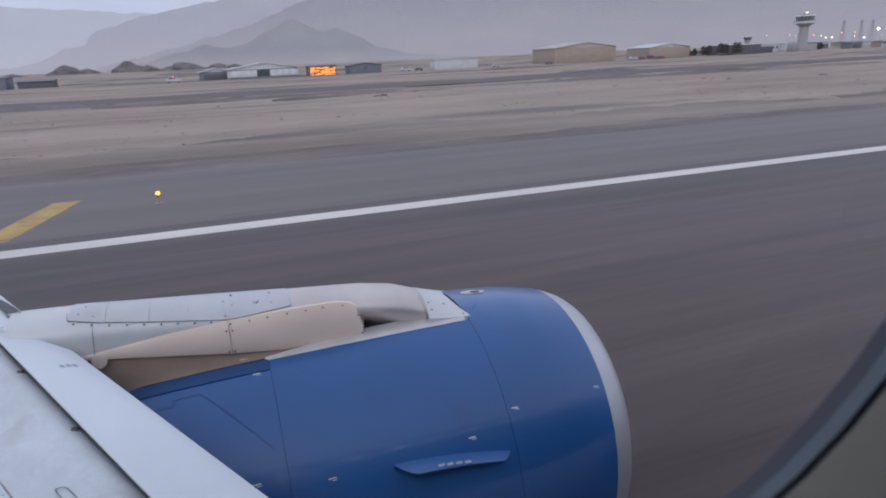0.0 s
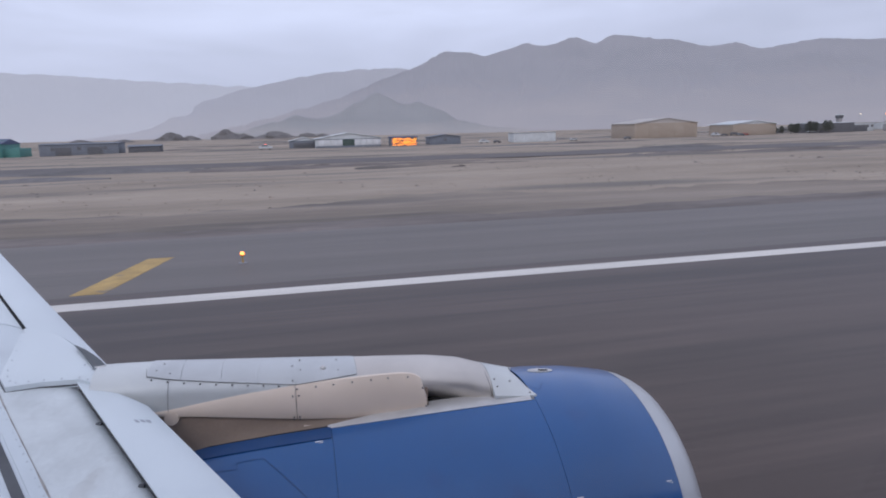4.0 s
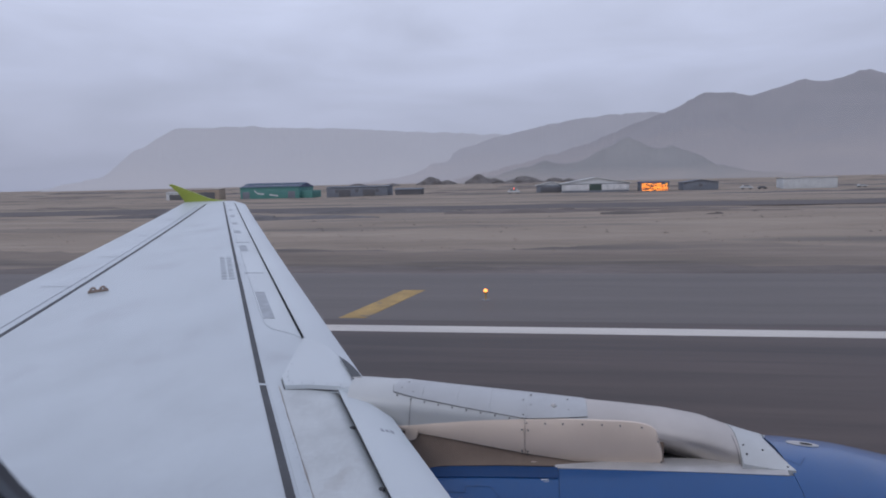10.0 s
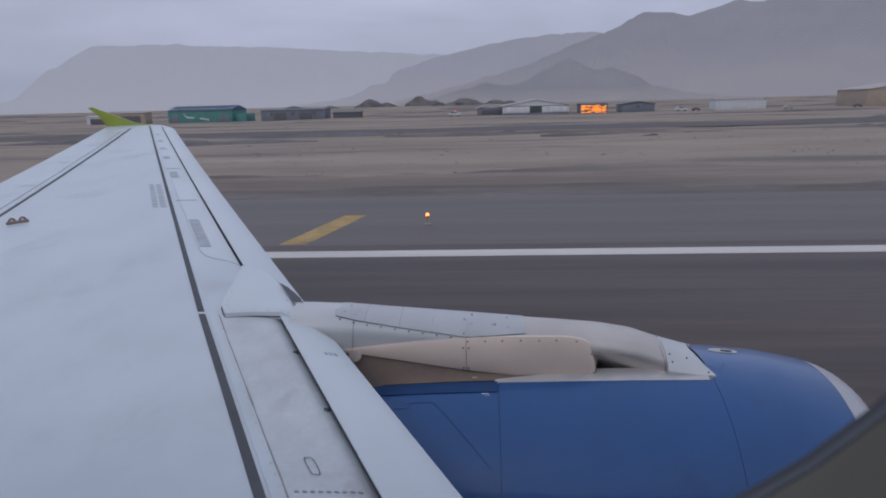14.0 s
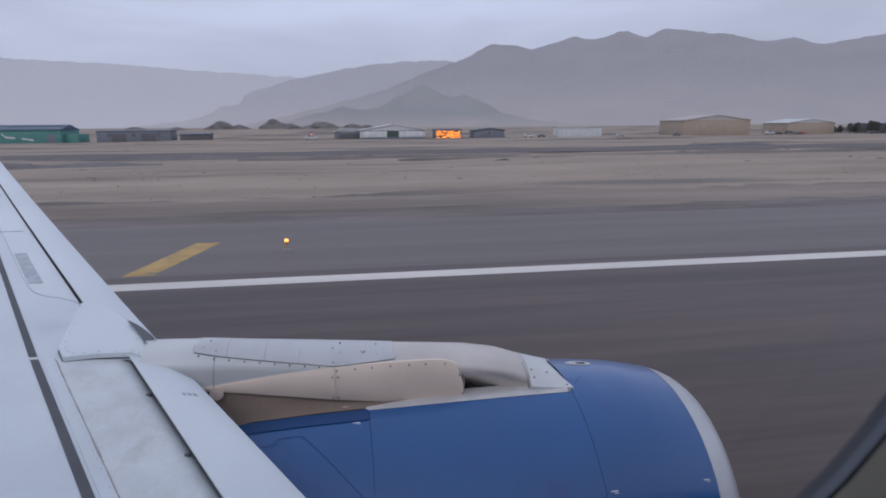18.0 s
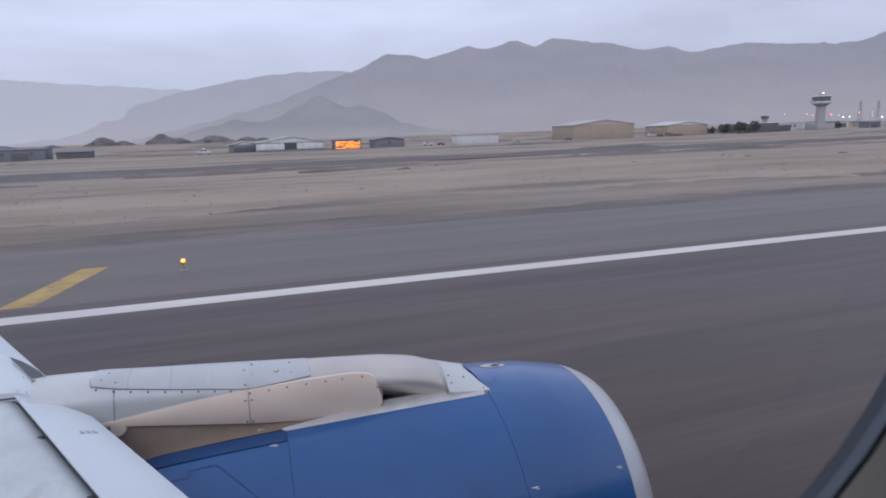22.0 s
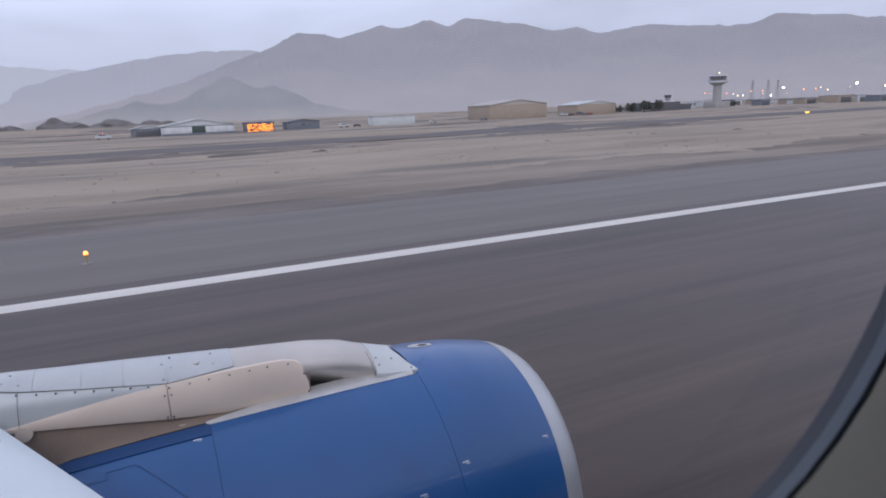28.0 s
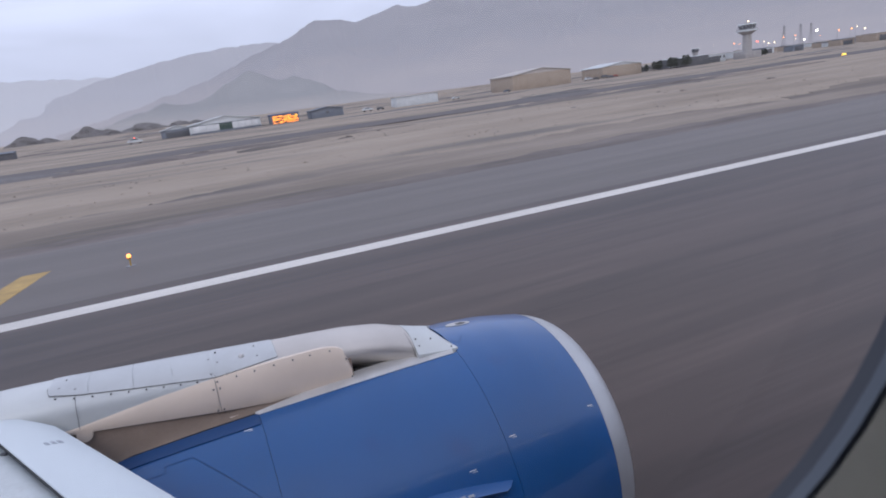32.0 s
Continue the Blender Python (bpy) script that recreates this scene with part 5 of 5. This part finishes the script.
# control tower
tower = root("control_tower", "concrete airport control tower with dark glazed cab", "tower", "", (418, 366, dip(366)))
part("base", box(-8, 8, -6, 6, -0.3, 5.0, 0.1), CONCRETE, tower)
part("shaft", tube((0, 0, 0), (0, 0, 18.4), 3.5, 3.1, 20), CONCRETE, tower)
part("flare", tube((0, 0, 17.2), (0, 0, 19.4), 3.2, 6.6, 20), CONCRETE, tower)
part("gallery", tube((0, 0, 19.4), (0, 0, 20.8), 7.3, 7.4, 20), PALE, tower)
for k in range(20):
    a = 2 * math.pi * k / 20
    part("rail_post", tube((7.2 * math.cos(a), 7.2 * math.sin(a), 20.8), (7.2 * math.cos(a), 7.2 * math.sin(a), 21.9), 0.06, 0.06, 5), STEEL, tower)
part("cab_glass", tube((0, 0, 20.8), (0, 0, 24.2), 5.6, 6.4, 16), DARK, tower, "dark sloping cab glazing")
for k in range(16):
    a = 2 * math.pi * (k + 0.5) / 16
    part("mullion", tube((5.55 * math.cos(a), 5.55 * math.sin(a), 20.8), (6.38 * math.cos(a), 6.38 * math.sin(a), 24.2), 0.10, 0.10, 6), PALE, tower)
part("roof", tube((0, 0, 24.2), (0, 0, 25.0), 6.9, 6.5, 20), PALE, tower)
part("plant_room", tube((0, 0, 25.0), (0, 0, 26.2), 2.4, 2.2, 12), CONCRETE, tower)
part("mast", tube((0, 0, 26.2), (0, 0, 30), 0.12, 0.06, 6), STEEL, tower)
bm = bmesh.new()
bmesh.ops.create_uvsphere(bm, u_segments=10, v_segments=8, radius=0.5, matrix=Matrix.Translation((0, -1.0, 26.8)))
part("beacon", bm, WARM, tower, "lit white beacon")


# small watch cabin on legs behind the terminal
cabin = root("watch_cabin", "small dark glazed watch cabin on a pale shaft behind the terminal", "tower", "", (384, 384, dip(384)))
part("shaft", box(-1.4, 1.4, -1.4, 1.4, -0.3, 9.4, 0.05), CONCRETE, cabin)
part("cab_glass", tube((0, 0, 9.4), (0, 0, 11.6), 2.3, 2.8, 8), DARK, cabin, "dark cab glazing")
part("roof", tube((0, 0, 11.6), (0, 0, 12.1), 3.2, 3.0, 8), PALE, cabin)
part("mast", tube((0, 0, 12.1), (0, 0, 14.5), 0.08, 0.05, 6), STEEL, cabin)


# trees and bushes by the terminal
def tree(x, y, h, seed):
    r = random.Random(seed)
    base = root("tree", "dark dusty tree beside the terminal", "tree", "trees by the terminal", (x, y, dip(y)))
    bm = tube((0, 0, -0.3), (0.1, 0, h * 0.5), 0.22, 0.12, 7)
    for k in range(4):
        a = r.uniform(0, 6.28)
        tube((0, 0, h * 0.3), (math.cos(a) * h * 0.28, math.sin(a) * h * 0.28, h * 0.7), 0.10, 0.04, 5, bm)
    part("trunk", bm, BARK, base)
    bm = bmesh.new()
    for k in range(260):
        a, u = r.uniform(0, 6.28), r.random() ** 0.5
        z = r.uniform(0.22, 1.0)
        rad = h * 0.52 * u * math.sin(math.pi * min(1, 0.15 + z * 0.8)) * (0.75 + 0.4 * noise.noise((a, z * 3, seed)))
        c = Vector((math.cos(a) * rad, math.sin(a) * rad, h * z))
        s = r.uniform(0.25, 0.55)
        q = Euler((r.uniform(0, 3), r.uniform(0, 3), r.uniform(0, 3))).to_matrix()
        vs = [bm.verts.new(c + q @ Vector(p)) for p in ((-s, 0, 0), (0, -s * 0.6, 0.1), (s, 0, 0), (0, s * 0.6, 0.1))]
        bm.faces.new(vs)
    part("crown", bm, LEAF, base, "", False)


rng = random.Random(3)
for k in range(11):
    tree(316 + k * 3.1 + rng.uniform(-1, 1), 352 + rng.uniform(-5, 5), rng.uniform(5.5, 8.5), k)
for x, y in ((322, 374), (330, 377), (440, 372), (449, 376)):
    tree(x, y, 5.0, int(x))


# vehicles parked by the hangars
def car(x, y, mat, label, long=4.4, high=1.5, name="parked_car", lampmat=None):
    base = root(name, label, "vehicle", "parked vehicles", (x, y, dip(y)))
    body = [(-0.5, 0.35), (-0.5, 0.60), (-0.42, 0.66), (-0.28, 1.0), (0.16, 1.0), (0.30, 0.66), (0.48, 0.58), (0.5, 0.35)]
    part("body", slab([(a * long, 0, b * high) for a, b in body], 1.8, (0, 1, 0)), mat, base, "", False)
    part("windows", slab([(a * long, -0.02, b * high) for a, b in ((-0.34, 0.68), (-0.25, 0.94), (0.13, 0.94), (0.23, 0.68))], 1.84, (0, 1, 0)), DARK, base, "", False)
    for wx in (-0.3, 0.3):
        for wy in (0.05, 1.75):
            bm = bmesh.new()
            bmesh.ops.create_cone(bm, cap_ends=True, segments=14, radius1=0.34, radius2=0.34, depth=0.24, matrix=Matrix.Translation((wx * long, wy, 0.34)) @ Matrix.Rotation(radians(90), 4, "X"))
            part("wheel", bm, SHADOWGAP, base)
    if lampmat:
        part("beacon", box(-0.3, 0.3, 0.75, 1.05, high, high + 0.2, 0.03), lampmat, base, "lit beacon bar")
    return base


car(-13, 344, PALE, "white airfield truck with red beacon", 7.0, 2.8, "airfield_truck", REDLAMP)
for x, y, mt, lb in ((107, 348, PALE, "white van parked beside the hangars"), (115, 349, DARK, "dark car parked beside the hangars"), (163, 350, PALE, "white car parked beside the hangars"), (197, 348, SLATE, "grey car parked beside the hangars"), (259, 350, PALE, "white van parked beside the hangars"),
                     (266, 351, DARK, "dark car parked beside the hangars"), (277, 350, SLATE, "grey car parked beside the hangars"), (274, 352, DARK, "dark truck parked beside the hangars"), (282, 352, RED, "red car parked beside the hangars"), (338, 358, PALE, "white van parked beside the hangars"), (344, 358, DARK, "dark car parked beside the hangars")):
    car(x, y, mt, lb, 4.6 if "car" in lb else 6.0, 1.5 if "car" in lb else 2.3)


# power line pylons
def lattice(x, y, h):
    base = root("power_pylon", "thin grey lattice power pylon on the plain", "pylon", "power pylons", (x, y, dip(y)))
    for sx in (-1, 1):
        for sy in (-1, 1):
            part("leg", tube((sx * 2.2, sy * 2.2, -0.3), (sx * 0.4, sy * 0.4, h), 0.16, 0.10, 5), STEEL, base)
    for k in range(5):
        z0, z1 = h * k / 5, h * (k + 1) / 5
        a, b = 2.2 - 1.8 * k / 5, 2.2 - 1.8 * (k + 1) / 5
        for s in (-1, 1):
            part("brace", tube((-a, s * a, z0), (b, s * b, z1), 0.09, 0.09, 4), STEEL, base)
            part("brace", tube((a, s * a, z0), (-b, s * b, z1), 0.09, 0.09, 4), STEEL, base)
    for z in (0.78, 0.93):
        part("cross_arm", tube((-4.5, 0, h * z), (4.5, 0, h * z), 0.12, 0.12, 4), STEEL, base)


for x, y in ((700, 560), (735, 565), (760, 570)):
    lattice(x, y, 27)

# town beyond the airfield with its lights
rng = random.Random(8)
for k in range(26):
    az = 46 + k * 0.72 + rng.uniform(-0.3, 0.3)
    d = rng.uniform(620, 860)
    x, y = d * math.sin(radians(az)), d * math.cos(radians(az))
    shed("house", x, y, rng.uniform(8, 20), rng.uniform(8, 12), rng.uniform(3, 6), rng.choice((PALE, TAN, CONCRETE, SLATE)), rng.choice((TANROOF, SLATE)), "small flat-roofed town house", 0.4, DARK, 1, "house", 2, True)


def street_lamp(x, y, h, glow, size):
    base = root("street_lamp", "tall street lamp, lit", "street lamp", "town lamps", (x, y, dip(y)))
    part("pole", tube((0, 0, -0.3), (0, 0, h), 0.14, 0.08, 7), STEEL, base)
    part("arm", tube((0, 0, h), (0, -1.4, h + 0.3), 0.07, 0.05, 6), STEEL, base)
    bm = bmesh.new()
    bmesh.ops.create_uvsphere(bm, u_segments=10, v_segments=8, radius=size, matrix=Matrix.Translation((0, -1.6, h + 0.3)))
    part("lamp", bm, glow, base, "glowing lamp")


for k in range(9):
    az = 46 + k * 2.0 + rng.uniform(-0.4, 0.4)
    d = rng.uniform(640, 900)
    street_lamp(d * math.sin(radians(az)), d * math.cos(radians(az)), rng.uniform(8, 14), (WARM, LAMP, WARM)[k % 3], (0.3, 0.25, 0.4)[k % 3])


for az, d, h, glow, size in ((50.2, 760, 9, WARM, 0.6), (50.6, 765, 9, WARM, 0.6), (52.6, 720, 8, FLOOD, 0.5), (47.8, 820, 13, LAMP, 0.5), (49.0, 760, 12, REDLAMP, 0.6), (49.4, 765, 12, REDLAMP, 0.5), (51.2, 800, 13, LAMP, 0.5), (52.0, 800, 13, LAMP, 0.45),
                           (53.4, 650, 14, FLOOD, 0.8), (54.8, 690, 12, LAMP, 0.5), (55.6, 690, 12, LAMP, 0.5), (56.4, 720, 11, WARM, 0.6), (58.2, 640, 15, FLOOD, 0.9), (60.0, 700, 12, WARM, 0.7)):
    street_lamp(d * math.sin(radians(az)), d * math.cos(radians(az)), h, glow, size)


# ---------------------------------------------------------------- runway lights and signs
def edge_light(x, y):
    base = root("runway_light", "small elevated runway edge light glowing orange", "runway light", "runway edge lights", (x, y, 0))
    part("base_plate", tube((0, 0, 0), (0, 0, 0.03), 0.17, 0.16, 18), STEEL, base)
    part("stem", tube((0, 0, 0.03), (0, 0, 0.26), 0.03, 0.03, 8), YELLOW, base)
    part("housing", tube((0, 0, 0.26), (0, 0, 0.33), 0.07, 0.085, 14), YELLOW, base)
    bm = bmesh.new()
    bmesh.ops.create_uvsphere(bm, u_segments=14, v_segments=10, radius=0.075, matrix=Matrix.Translation((0, 0, 0.37)))
    part("lens", bm, LAMP, base, "glowing orange glass lens")


for k in range(-6, 8):
    edge_light(-2.0 + 60 * k, 24.0)
for x, y in ((150, 104), (196, 108)):
    base = root("taxiway_sign", "small lit yellow taxiway sign on legs", "sign", "taxiway signs", (x, y, -0.05 + dip(y)))
    part("panel", box(-0.7, 0.7, -0.10, 0.10, 0.35, 0.75, 0.03), SIGNAL, base)
    for sx in (-0.6, 0.6):
        part("leg", tube((sx, 0, -0.3), (sx, 0, 0.36), 0.04, 0.04, 6), STEEL, base)
